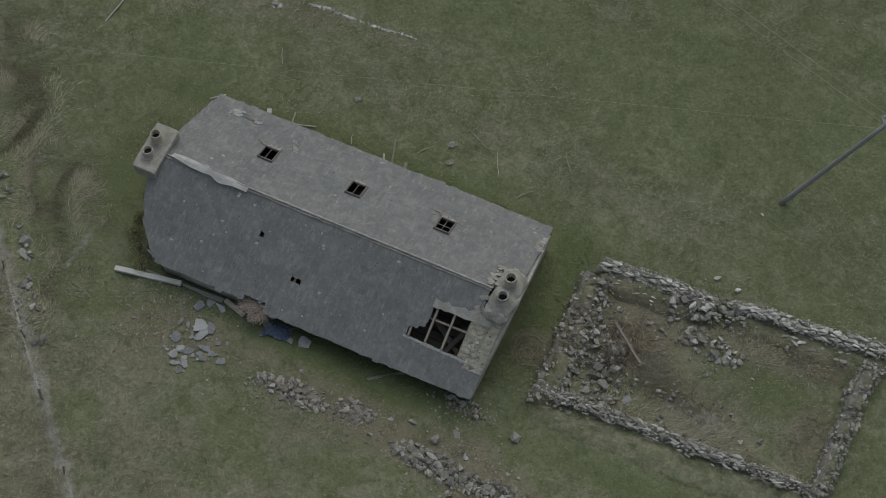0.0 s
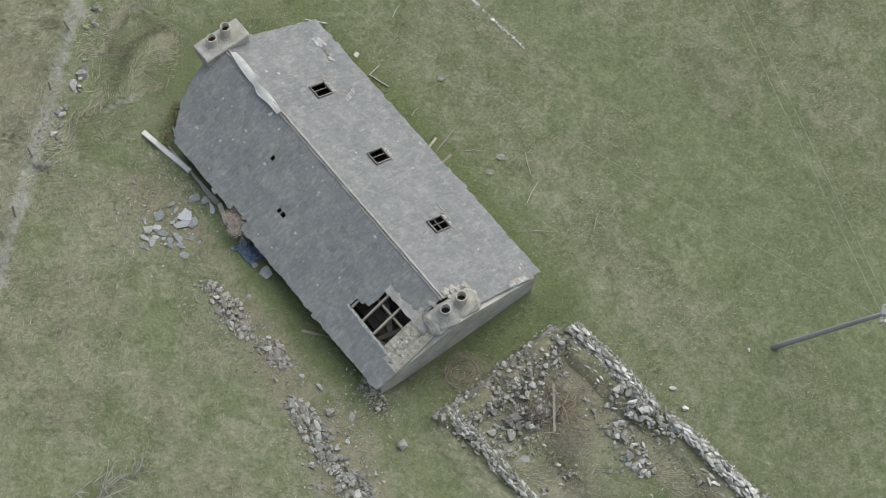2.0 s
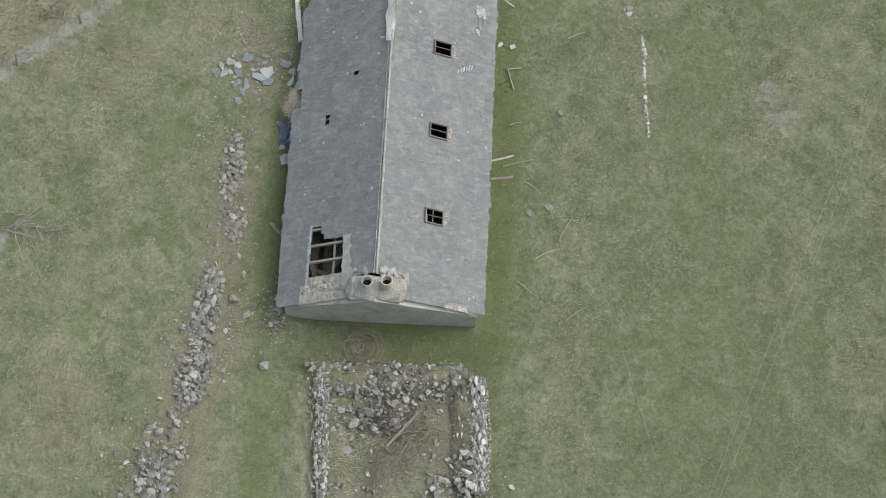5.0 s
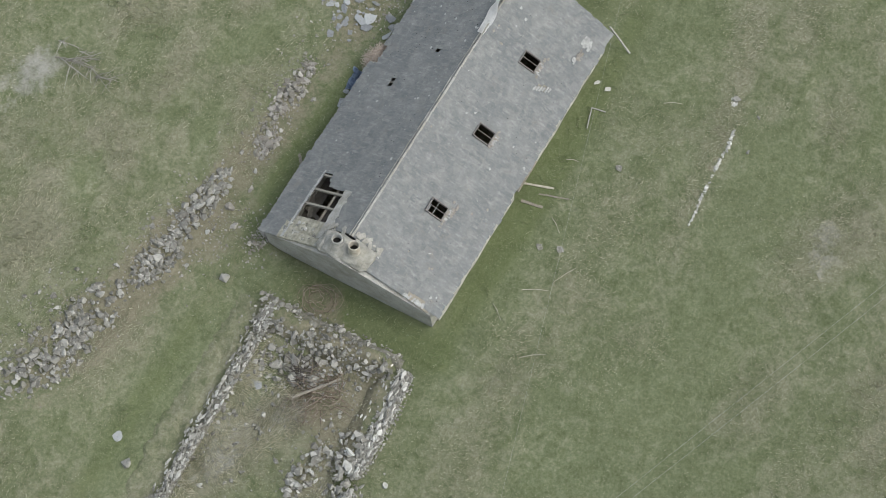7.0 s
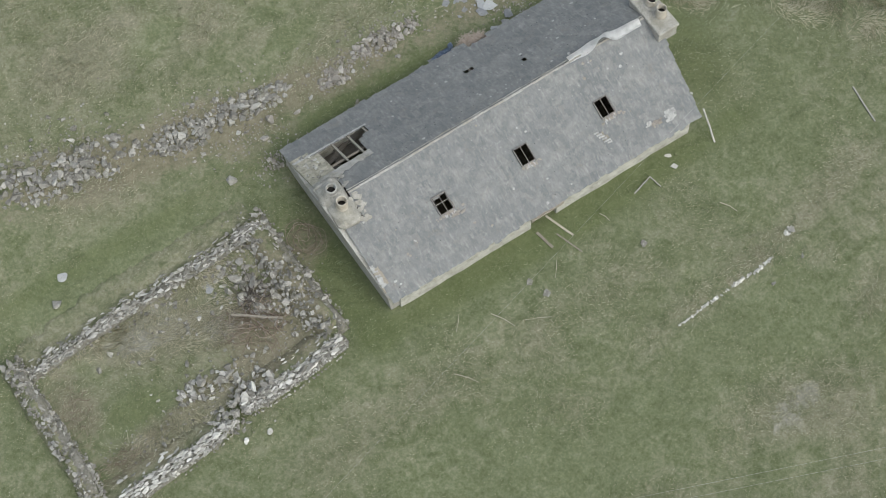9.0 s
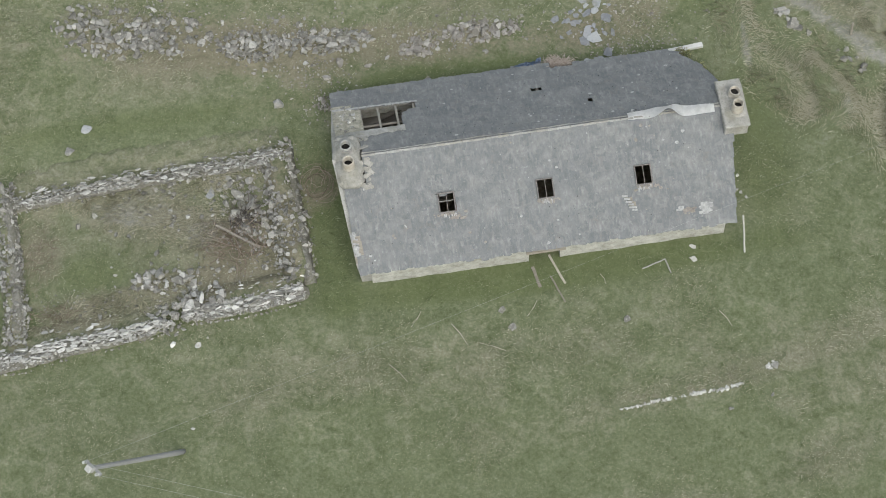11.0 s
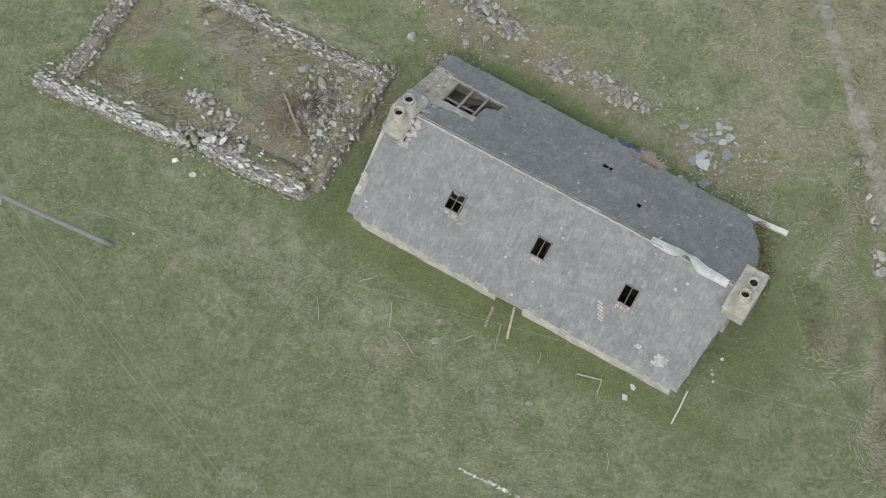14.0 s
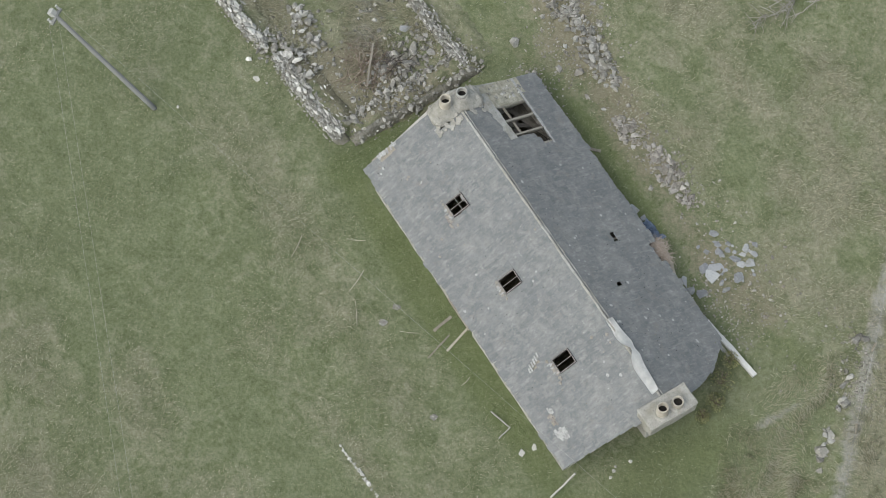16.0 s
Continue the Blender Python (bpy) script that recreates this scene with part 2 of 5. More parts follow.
def plain_material(name, low, high, rough, metal=0.0, scale=12.0, bump=0.2, spec=0.3):
    n = Nodes(name, rough, metal, spec)
    f = n.noise(scale, 5, 0.65)
    n.bump(n.noise(scale * 2.3, 5, 0.7), bump, 0.01)
    return n.done(n.ramp(f, (0.32, low), (0.66, high)))


TURF = turf_material()
GRASS = blade_material("grass_blade", (0.140, 0.165, 0.080), (0.200, 0.224, 0.120), (0.320, 0.332, 0.225))
STRAW = blade_material("dry_grass_blade", (0.260, 0.252, 0.175), (0.370, 0.356, 0.262), (0.500, 0.484, 0.380))
TUFT = blade_material("tussock_blade", (0.320, 0.304, 0.215), (0.480, 0.458, 0.345), (0.640, 0.615, 0.500), 0.4)
FERN = blade_material("dead_fern", (0.340, 0.285, 0.240), (0.470, 0.400, 0.345), (0.600, 0.530, 0.470), 0.2)
TWIG = blade_material("twig_bark", (0.110, 0.080, 0.062), (0.200, 0.158, 0.125), (0.330, 0.285, 0.235), False)
DARKTWIG = blade_material("dark_twig_bark", (0.050, 0.044, 0.040), (0.090, 0.080, 0.072), (0.170, 0.155, 0.140), False)
LEAF = blade_material("shrub_leaf", (0.190, 0.200, 0.090), (0.300, 0.305, 0.150), (0.430, 0.415, 0.240), 0.4)
SLATE = slate_material()
STONE = stone_material("field_stone", (0.140, 0.134, 0.118), (0.232, 0.225, 0.204), (0.390, 0.382, 0.354), 0.38)
WALLSTONE = stone_material("limed_wall_stone", (0.160, 0.154, 0.138), (0.275, 0.269, 0.248), (0.520, 0.514, 0.490), 0.55)
PINKSTONE = stone_material("rubble_stone", (0.170, 0.158, 0.138), (0.262, 0.245, 0.222), (0.390, 0.372, 0.345), 0.30)
SLAB = stone_material("flat_slate_slab", (0.190, 0.200, 0.212), (0.268, 0.278, 0.290), (0.390, 0.400, 0.408), 0.25)
PATCH = plain_material("broken_slate_chips", (0.250, 0.252, 0.248), (0.430, 0.432, 0.420), 0.8, scale=9.0, bump=0.4)
TORCH = render_material("lime_torching", (0.300, 0.276, 0.250), (0.215, 0.196, 0.176), 9.0)
GREYWOOD = blade_material("bleached_twig", (0.210, 0.198, 0.172), (0.300, 0.286, 0.258), (0.400, 0.386, 0.355), False)
WHITEWASH = stone_material("whitewashed_stone", (0.300, 0.296, 0.276), (0.480, 0.475, 0.450), (0.680, 0.675, 0.650), 0.6)
LIME = render_material("lime_render", (0.500, 0.494, 0.458), (0.270, 0.264, 0.232))
GABLE = render_material("gable_render", (0.410, 0.404, 0.378), (0.285, 0.280, 0.255), 1.8)
CEMENT = render_material("cement_fillet", (0.400, 0.398, 0.378), (0.250, 0.248, 0.232))
STACK = render_material("chimney_render", (0.380, 0.370, 0.340), (0.255, 0.246, 0.220), 5.0)
HEAD = render_material("bare_wall_head", (0.400, 0.385, 0.325), (0.220, 0.208, 0.160), 6.0)
FLASH = plain_material("pale_flashing", (0.560, 0.565, 0.565), (0.740, 0.745, 0.740), 0.6, scale=4.0)
CORE = render_material("rubble_core", (0.215, 0.208, 0.182), (0.105, 0.100, 0.080), 11.0)
EARTH = plain_material("rubble_earth", (0.090, 0.080, 0.055), (0.190, 0.172, 0.125), 0.95, scale=6.0, bump=0.6)
BUFF = plain_material("buff_clay", (0.330, 0.300, 0.250), (0.460, 0.430, 0.375), 0.8, scale=7.0)
SOOT_AND_GAP = plain_material("soot_and_gap", (0.012, 0.011, 0.010), (0.030, 0.028, 0.026), 0.95)
PAINTED = wood_material("weathered_white_paint", (0.560, 0.552, 0.525), (0.800, 0.795, 0.770))
BLEACHED = wood_material("flaking_white_paint", (0.270, 0.264, 0.240), (0.450, 0.444, 0.418))
TIMBER = wood_material("weathered_timber", (0.200, 0.175, 0.140), (0.360, 0.335, 0.290))
RAFTER = wood_material("grey_rafter", (0.240, 0.225, 0.190), (0.400, 0.380, 0.335))
PALEWOOD = wood_material("bleached_timber", (0.340, 0.310, 0.250), (0.540, 0.510, 0.440))
DARKWOOD = wood_material("dark_interior_wood", (0.105, 0.096, 0.084), (0.215, 0.200, 0.176))
RUST = plain_material("rusty_iron", (0.130, 0.118, 0.112), (0.270, 0.252, 0.240), 0.8, 0.2, 20.0)
POLEWOOD = wood_material("creosoted_pole", (0.230, 0.232, 0.228), (0.360, 0.362, 0.352))
WIRE = plain_material("line_wire", (0.300, 0.300, 0.290), (0.420, 0.420, 0.400), 0.5, 0.6)
PORCELAIN = plain_material("insulator", (0.34, 0.34, 0.33), (0.48, 0.48, 0.46), 0.35)
TARP = plain_material("blue_sheet", (0.085, 0.135, 0.245), (0.310, 0.380, 0.490), 0.55, scale=22.0, bump=0.6)

# ---- ground ----
# x, y, the two half widths, the turn and the strength: tan patches on the northern slope and green between them
DRY_SPOTS = (
    (3.0, 8.9, 1.5, 0.9, -40, 0.45), (0.7, 10.2, 1.7, 0.7, -10, 0.45), (-3.0, 8.9, 1.0, 0.5, 0, 0.35), (-6.4, 8.8, 1.3, 0.6, 10, 0.45), (-0.9, 11.6, 1.6, 0.7, -10, 0.40),
    (1.4, 8.3, 1.0, 0.6, 0, 0.30), (-1.4, 9.1, 1.0, 0.5, 0, 0.35), (-5.8, 9.9, 0.9, 0.5, 0, 0.35), (-10.2, 10.0, 2.2, 1.0, 10, 0.45), (-4.9, 7.6, 0.9, 0.4, 0, 0.30),
    (-2.0, 6.4, 2.0, 0.5, 0, 0.28), (3.8, 6.2, 1.8, 1.1, -30, 0.40), (-12.5, 5.4, 2.4, 0.8, -15, 0.40), (5.6, 7.4, 1.0, 0.8, 0, 0.25), (2.0, 12.0, 1.5, 1.0, 0, 0.35),
    (0.2, 7.2, 1.4, 0.6, 0, -0.35), (-3.6, 7.0, 1.4, 0.6, 0, -0.35), (-3.8, 8.3, 1.0, 0.5, 0, -0.30), (-1.0, 7.8, 1.0, 0.4, 0, -0.30), (0.4, 11.0, 1.3, 0.4, -15, -0.30), (4.4, 8.6, 0.8, 1.0, 40, -0.35),
    (-8.0, 9.5, 1.0, 0.8, 0, -0.30), (-2.6, 10.4, 1.0, 0.7, 0, -0.25), (5.2, 5.2, 0.8, 0.5, 0, -0.30),
    # brown patches far to the south, the old path, the slope east of the gable
    (2.7, -13.6, 3.0, 1.3, -12, 0.50), (7.5, -11.4, 2.0, 0.9, 20, 0.35), (-1.8, -17.7, 3.0, 1.4, 0, 0.45), (-3.7, -13.5, 2.2, 1.0, -10, 0.40), (-7.0, -16.0, 2.5, 1.2, 0, 0.30),
    (3.9, -8.35, 4.2, 0.55, 5, 0.42), (8.7, -7.5, 2.4, 0.7, 14, 0.42), (-3.7, -9.4, 3.0, 0.8, -5, 0.22), (-3.0, -6.4, 6.0, 0.9, 0, 0.22), (-10.0, -6.0, 2.6, 0.9, 15, 0.25), (12.0, -8.5, 2.0, 1.0, 0, 0.35), (8.2, -9.3, 2.6, 0.8, 12, 0.30), (11.5, -12.5, 2.5, 1.4, 0, 0.35), (3.4, -16.2, 3.2, 1.4, 0, 0.30),
    (8.4, 1.0, 1.0, 3.4, 12, -0.30), (-8.0, -11.0, 7.0, 3.0, 0, -0.22), (3.0, -10.6, 6.0, 1.1, 0, -0.25), (8.0, -5.2, 2.5, 1.0, 0, -0.18), (-14.0, -11.0, 3.0, 2.0, 0, -0.2),
    # inside the ruin
    (-13.4, 0.35, 2.0, 0.8, -12, 0.95), (-12.6, 1.15, 3.6, 0.4, 0, 0.75), (-16.7, -0.3, 0.8, 1.4, 0, 0.6), (-11.4, -0.6, 0.7, 0.7, 0, 0.7), (-13.2, -2.5, 3.4, 0.6, 0, 0.6), (-12.6, -0.7, 3.2, 1.2, 0, 0.30), (-15.2, -1.5, 1.3, 0.9, 0, -0.25), (-15.6, -3.1, 2.6, 0.4, 3, 0.5), (-13.8, 3.1, 6.0, 0.4, 0, -0.2))


def covers(x, y):
    """Dry grass, bare earth, lush grass and worn bleached ground at a place."""
    off = beyond_fence(x, y)
    dry = 0.27 + 0.20 * max(0.0, min(1.0, (y - 3.0) / 3.0))
    for cx, cy, rx, ry, turn, k in DRY_SPOTS:
        if abs(x - cx) < 1.34 * max(rx, ry) and abs(y - cy) < 1.34 * max(rx, ry):
            dry += k * spot(x, y, cx, cy, rx, ry, turn)
    dry -= 0.20 * spot(x, y, 10.2, 1.4, 1.5, 4.6, 40)
    if off > -4:
        dry += 0.55 * max(0.0, min(1.0, (off + 0.5) / 1.0)) * math.exp(-max(0.0, off - 3.0) / 4.0)
    earth = 0.72 * spot(x, y, -4.5, 5.2, 6.2, 1.0, -6) + 0.62 * spot(x, y, -11.5, 6.4, 5, 1.5, -10) + 0.7 * spot(x, y, -10.2, -1.2, 1.6, 1.2)
    earth += 0.62 * spot(x, y, 3.6, 4.9, 2.6, 1.1) + 0.6 * spot(x, y, -7.3, 0.5, 0.8, 1.2) + 0.4 * spot(x, y, -7.5, 3.8, 2.4, 0.8) + 0.40 * spot(x, y, 3.4, -8.5, 3.2, 0.3, 4)
    earth += 0.42 * spot(x, y, -9.6, -0.4, 1.8, 3.0) + 0.55 * spot(x, y, -12.2, -2.3, 3.4, 0.7) + 0.5 * spot(x, y, -16.9, -0.5, 0.8, 2.0) + 0.5 * spot(x, y, -16.3, -2.9, 1.6, 0.5)
    earth += 0.35 * math.exp(-((off + 0.5) / 0.6) ** 2)
    lush = 0.9 * spot(x, y, 0, -3.8, 8.0, 0.7) + 0.95 * spot(x, y, -7.3, -1.0, 0.9, 3.2) + 0.85 * spot(x, y, -2.8, 3.75, 4.2, 0.75)
    lush += 0.6 * spot(x, y, 7.4, -0.5, 1.3, 3.2) + 0.55 * spot(x, y, -13.5, 3.7, 6, 0.5) + 0.5 * spot(x, y, 6.6, 5.2, 1.6, 0.5, 10) + 0.5 * spot(x, y, -15.2, -1.5, 1.4, 0.8)
    worn = 0.62 * spot(x, y, 7.74, 3.6, 0.16, 1.0) + 0.92 * math.exp(-((off + 0.02) / 0.28) ** 2) + 0.22 * max(0.0, min(1.0, (off - 0.2) / 0.8)) * math.exp(-max(0.0, off - 2.0) / 3.0)
    worn += 0.78 * spot(x, y, -13.4, 0.4, 1.5, 0.5, -10) + 0.35 * spot(x, y, -12.8, 1.15, 3.2, 0.25) + 0.9 * max(0.0, lump(x, y, 0.9, 4.2)) * spot(x, y, 10.2, 1.4, 1.5, 4.6, 40)
    worn += 0.40 * spot(x, y, -6.4, 13.6, 2.6, 1.0, -15) + 0.35 * spot(x, y, -5.0, 12.8, 1.2, 0.7) + 0.50 * spot(x, y, 2.6, -13.2, 1.5, 0.6, 10)
    return tuple(max(0.0, min(1.0, v)) for v in (dry, earth, lush, worn))


def paint_cover(ob, extra=(0, 0, 0, 0)):
    layer = ob.data.color_attributes.new("cover", "FLOAT_COLOR", "POINT")
    for v, d in zip(ob.data.vertices, layer.data):
        d.color = [max(0, min(1, a + b)) for a, b in zip(covers(v.co.x, v.co.y), extra)]


near = list(np.linspace(-26, 26, 209))
rim = [30, 36, 46, 62, 90, 140, 230, 400, 700, 1300, 2600]
axis = [-v for v in rim[::-1]] + near + rim
nn = len(axis)
ground = raw("ground", [(x, y, ground_z(x, y)) for y in axis for x in axis],
             [(j * nn + i, j * nn + i + 1, (j + 1) * nn + i + 1, (j + 1) * nn + i) for j in range(nn - 1) for i in range(nn - 1)], TURF, smooth=True)
paint_cover(ground)
tagged(ground, "rough grazed pasture with green and straw-coloured grass", "ground", kind="structure")


def blades(name, count, place, mat, low, high, lean, width, label, category, swirl=0.0):
    """Many single blades, each a bent strip of two triangles."""
    verts, faces = [], []
    while count > 0:
        spot_ = place()
        if spot_ is None:
            continue
        x, y, z, k = spot_
        count -= 1
        a = rnd.uniform(0, 2 * math.pi) if swirl == 0 else 7.0 * lump(x, y, 0.55, 6.6) + rnd.gauss(0, swirl)
        h = rnd.uniform(low, high) * k
        l = rnd.uniform(*lean) * h
        w = width * rnd.uniform(0.6, 1.4)
        dx, dy = math.cos(a), math.sin(a)
        b = len(verts)
        verts += [(x - dy * w, y + dx * w, z - 0.02), (x + dy * w, y - dx * w, z - 0.02), (x + dx * l * 0.5, y + dy * l * 0.5, z + h * 0.75), (x + dx * l, y + dy * l, z + h)]
        faces += [(b, b + 1, b + 2), (b + 1, b + 3, b + 2)]
    ob = raw(name, verts, faces, mat, smooth=True)
    ob.data.normals_split_custom_set_from_vertices([(0, 0, 1)] * len(verts))   # lit as a sward, not blade by blade
    return tagged(ob, label, category, kind="stuff")


# ---- cottage: dimensions, heights flattened to fit the camera's view ----
RIDGE_Y, RIDGE_Z = 0.08, 2.77
EAVE = {1: (3.18, 1.40), -1: (-3.41, 1.24)}
WEST, EAST = -6.62, 5.95


def slope_point(side, x, s, lift=0.0):
    """A point on the roof: s metres down the slope from the ridge, lift off its plane."""
    y1, z1 = EAVE[side]
    d = Vector((0, y1 - RIDGE_Y, z1 - RIDGE_Z))
    length = d.length
    d /= length
    nrm = Vector((0, -d.z * side, d.y * side))
    return Vector((x, RIDGE_Y, RIDGE_Z)) + d * s + nrm * lift


def slope_frame(side, x, s, lift=0.0):
    """x along the ridge, y up the slope, z off the roof (mirrored side turned round)."""
    y1, z1 = EAVE[side]
    up = Vector((0, RIDGE_Y - y1, RIDGE_Z - z1)).normalized()
    ax = Vector((1, 0, 0)) if side < 0 else Vector((-1, 0, 0))
    m = Matrix((ax, up, ax.cross(up))).transposed().to_4x4()
    m.translation = slope_point(side, x, s, lift)
    return m


def slope_len(side):
    return (Vector(EAVE[side]) - Vector((RIDGE_Y, RIDGE_Z))).length


def y_to_s(side, y):
    return (y - RIDGE_Y) / (EAVE[side][0] - RIDGE_Y) * slope_len(side)


cottage = tagged(new("cottage"), "abandoned stone cottage with a slate roof and two chimneys", "house")

# ---- cottage: walls ----
def wall_prism(name, outline, x0, x1, mat, label="", lean=0.0):
    """A wall whose outline in y, z is drawn out from x0 to x1."""
    bm = bmesh.new()
    a = [bm.verts.new((x0, y, z)) for y, z in outline]
    b = [bm.verts.new((x1, y, z)) for y, z in outline]
    n = len(outline)
    for i in range(n):
        bm.faces.new((a[i], a[(i + 1) % n], b[(i + 1) % n], b[i]))
    bm.faces.new(a[::-1])
    bm.faces.new(b)
    bmesh.ops.subdivide_edges(bm, edges=bm.edges[:], cuts=3, use_grid_fill=True)
    for v in bm.verts:
        v.co.x += 0.02 * lump(v.co.y, v.co.z, 2.3, x0) + lean * (max(0.0, v.co.z - 1.2) - 0.5 * max(0.0, 1.2 - v.co.z))
    bmesh.ops.recalc_face_normals(bm, faces=bm.faces)
    return part(name, bm, mat, cottage, label)


under = 0.09
east_outline = [(-3.15, -0.1), (2.05, -0.1), (2.05, 1.83 - 0.09), (RIDGE_Y, RIDGE_Z - 0.09), (-3.15, 1.30 - 0.09)]
gable_outline = [(-3.18, -0.1), (3.06, -0.1), (3.06, 1.45 - under), (RIDGE_Y, RIDGE_Z - under), (-3.18, 1.30 - under)]
wall_prism("gable_wall", gable_outline, WEST + 0.05, WEST + 0.5, GABLE, "grey rendered gable wall", -0.22)
wall_prism("gable_wall", east_outline, 4.95, 5.36, GABLE, "grey rendered gable wall")


def long_wall(name, x0, x1, y0, y1, z1, mat=LIME):
    bm = bmesh.new()
    n = max(2, int((x1 - x0) / 0.25))
    rows = []
    for i in range(n + 1):
        x = x0 + (x1 - x0) * i / n
        wob = 0.03 * lump(x, y0, 1.7, 2.0)
        top = z1 + 0.02 * lump(x, y1, 2.5, 6.0)
        rows.append([bm.verts.new((x, y, z)) for y, z in ((y0 + wob, -0.1), (y1 + wob, -0.1), (y1 + wob, top), (y0 + wob, top))])
    for p, q in zip(rows, rows[1:]):
        for k in range(4):
            bm.faces.new((p[k], p[(k + 1) % 4], q[(k + 1) % 4], q[k]))
    bm.faces.new(rows[0][::-1])
    bm.faces.new(rows[-1])
    bmesh.ops.recalc_face_normals(bm, faces=bm.faces)
    return part(name, bm, mat, cottage)


# front wall with the doorway, back wall
long_wall("front_wall", WEST + 0.5, -0.93, -3.27, -2.75, 1.14)
long_wall("front_wall", 0.1, 5.60, -3.27, -2.75, 1.14)
long_wall("back_wall", WEST + 0.5, 4.7, 2.5, 3.0, 1.3)
long_wall("back_wall", 4.7, 4.95, 2.0, 2.45, 1.45)
bm = bmesh.new()
box(bm, (1.3, 0.5, 0.12), pose(-0.42, -3.25, 1.08), 0.01)
part("door_lintel", bm, TIMBER, cottage, "old timber lintel over the doorway")
bm = bmesh.new()
box(bm, (11.0, 5.4, 0.05), pose(-0.6, -0.15, 0.1))
part("earth_floor", bm, EARTH, cottage)

# the wall head laid bare at the north-west corner
bm = bmesh.new()
s0, s1 = y_to_s(1, 0.75), y_to_s(1, 2.55)
tops, lows = [], []
for i in range(9):
    x = WEST - 0.03 + 0.93 * i / 8
    tops.append([bm.verts.new(slope_point(1, x, s0 + (s1 - s0) * j / 16, 0.015 + 0.05 * lump(x, j * 0.12, 5.0, 4.0))) for j in range(17)])
    lows.append([bm.verts.new(slope_point(1, x, s0 + (s1 - s0) * j / 16, -0.25)) for j in range(17)])
for i in range(8):
    for j in range(16):
        bm.faces.new((tops[i][j], tops[i + 1][j], tops[i + 1][j + 1], tops[i][j + 1]))
        bm.faces.new((lows[i][j], lows[i][j + 1], lows[i + 1][j + 1], lows[i + 1][j]))
    for j in (0, 16):
        bm.faces.new((tops[i][j], tops[i + 1][j], lows[i + 1][j], lows[i][j]))
for i in (0, 8):
    for j in range(16):
        bm.faces.new((tops[i][j], tops[i][j + 1], lows[i][j + 1], lows[i][j]))
bmesh.ops.recalc_face_normals(bm, faces=bm.faces)
part("wall_head", bm, HEAD, cottage, "bare mortared wall head, slates gone")

# ---- cottage: roof timbers ----
def rafter(x, side):
    bm = bmesh.new()
    m = slope_frame(side, x, slope_len(side) / 2, -0.075)
    box(bm, (0.075, slope_len(side) - 0.1, 0.09), m, 0.006)
    # away from the hole a darker wood imitates the unlit interior
    return part("rafter", bm, RAFTER if side > 0 and x < -3.6 else DARKWOOD, cottage)


for i in range(19):
    x = -5.72 + 0.595 * i
    for side in (1, -1):
        if side > 0 or all(abs(x - a) > 0.3 for a in (-3.41, -0.17, 3.07)):   # left out at the roof lights so the openings stay dark
            rafter(x, side)
for side in (1, -1):
    bm = bmesh.new()
    board(bm, slope_point(side, -6.1, 1.62 if side > 0 else 1.25, -0.14), slope_point(side, 5.3, 1.62 if side > 0 else 1.25, -0.14), 0.08, 0.05, parts=8)
    part("purlin", bm, TIMBER, cottage)
for k, (a, b) in enumerate((((-6.0, 2.2, 0.95), (-3.9, 0.9, 1.45)), ((-5.6, 1.0, 1.5), (-4.9, 2.6, 0.9)), ((-4.2, 2.6, 1.0), (-5.9, 1.9, 1.15)))):
    bm = bmesh.new()
    board(bm, a, b, 0.16, 0.04)
    part("fallen_board", bm, DARKWOOD, cottage)
for i in range(12):
    bm = bmesh.new()
    y = -0.9 + 0.3 * i
    if 2.0 < y < 2.35:
        y += 0.15
    board(bm, (-6.1, y, 0.78), (-3.2, y, 0.78), 0.27, 0.03, parts=6, warp=0.004)
    part("loft_board", bm, DARKWOOD, cottage)

# pale broken slate ends along the lower edge of the hole
x = -3.8
while x > -6.6:
    bm = bmesh.new()
    w = rnd.uniform(0.16, 0.25)
    box(bm, (w, rnd.uniform(0.06, 0.11), 0.012), slope_frame(1, x - w / 2, y_to_s(1, 2.33 + 0.02 * (-3.8 - x)), 0.022) @ pose(0, 0, 0, rnd.uniform(-4, 4), 0, rnd.uniform(-10, 10)), 0.003, 0.01)
    part("slate_edge", bm, PATCH, cottage)
    x -= w + 0.01

# ---- cottage: skylights ----
SKY = [(-3.41, -1.67), (-0.17, -1.67), (3.07, -1.67)]
SKY_W, SKY_H = 0.56, 0.66


def flake(bm, m, size, thick):
    """An irregular flat chip lying in the plane of m."""
    n = rnd.randint(5, 7)
    a0 = rnd.uniform(0, 6.28)
    ring = [(size * rnd.uniform(0.55, 1.1) * math.cos(a0 + 6.283 * k / n), size * rnd.uniform(0.45, 0.9) * math.sin(a0 + 6.283 * k / n)) for k in range(n)]
    low = [bm.verts.new(m @ Vector((x, y, 0))) for x, y in ring]
    top = [bm.verts.new(m @ Vector((x * 0.93, y * 0.93, thick))) for x, y in ring]
    bm.faces.new(top)
    for k in range(n):
        bm.faces.new((low[k], low[(k + 1) % n], top[(k + 1) % n], top[k]))


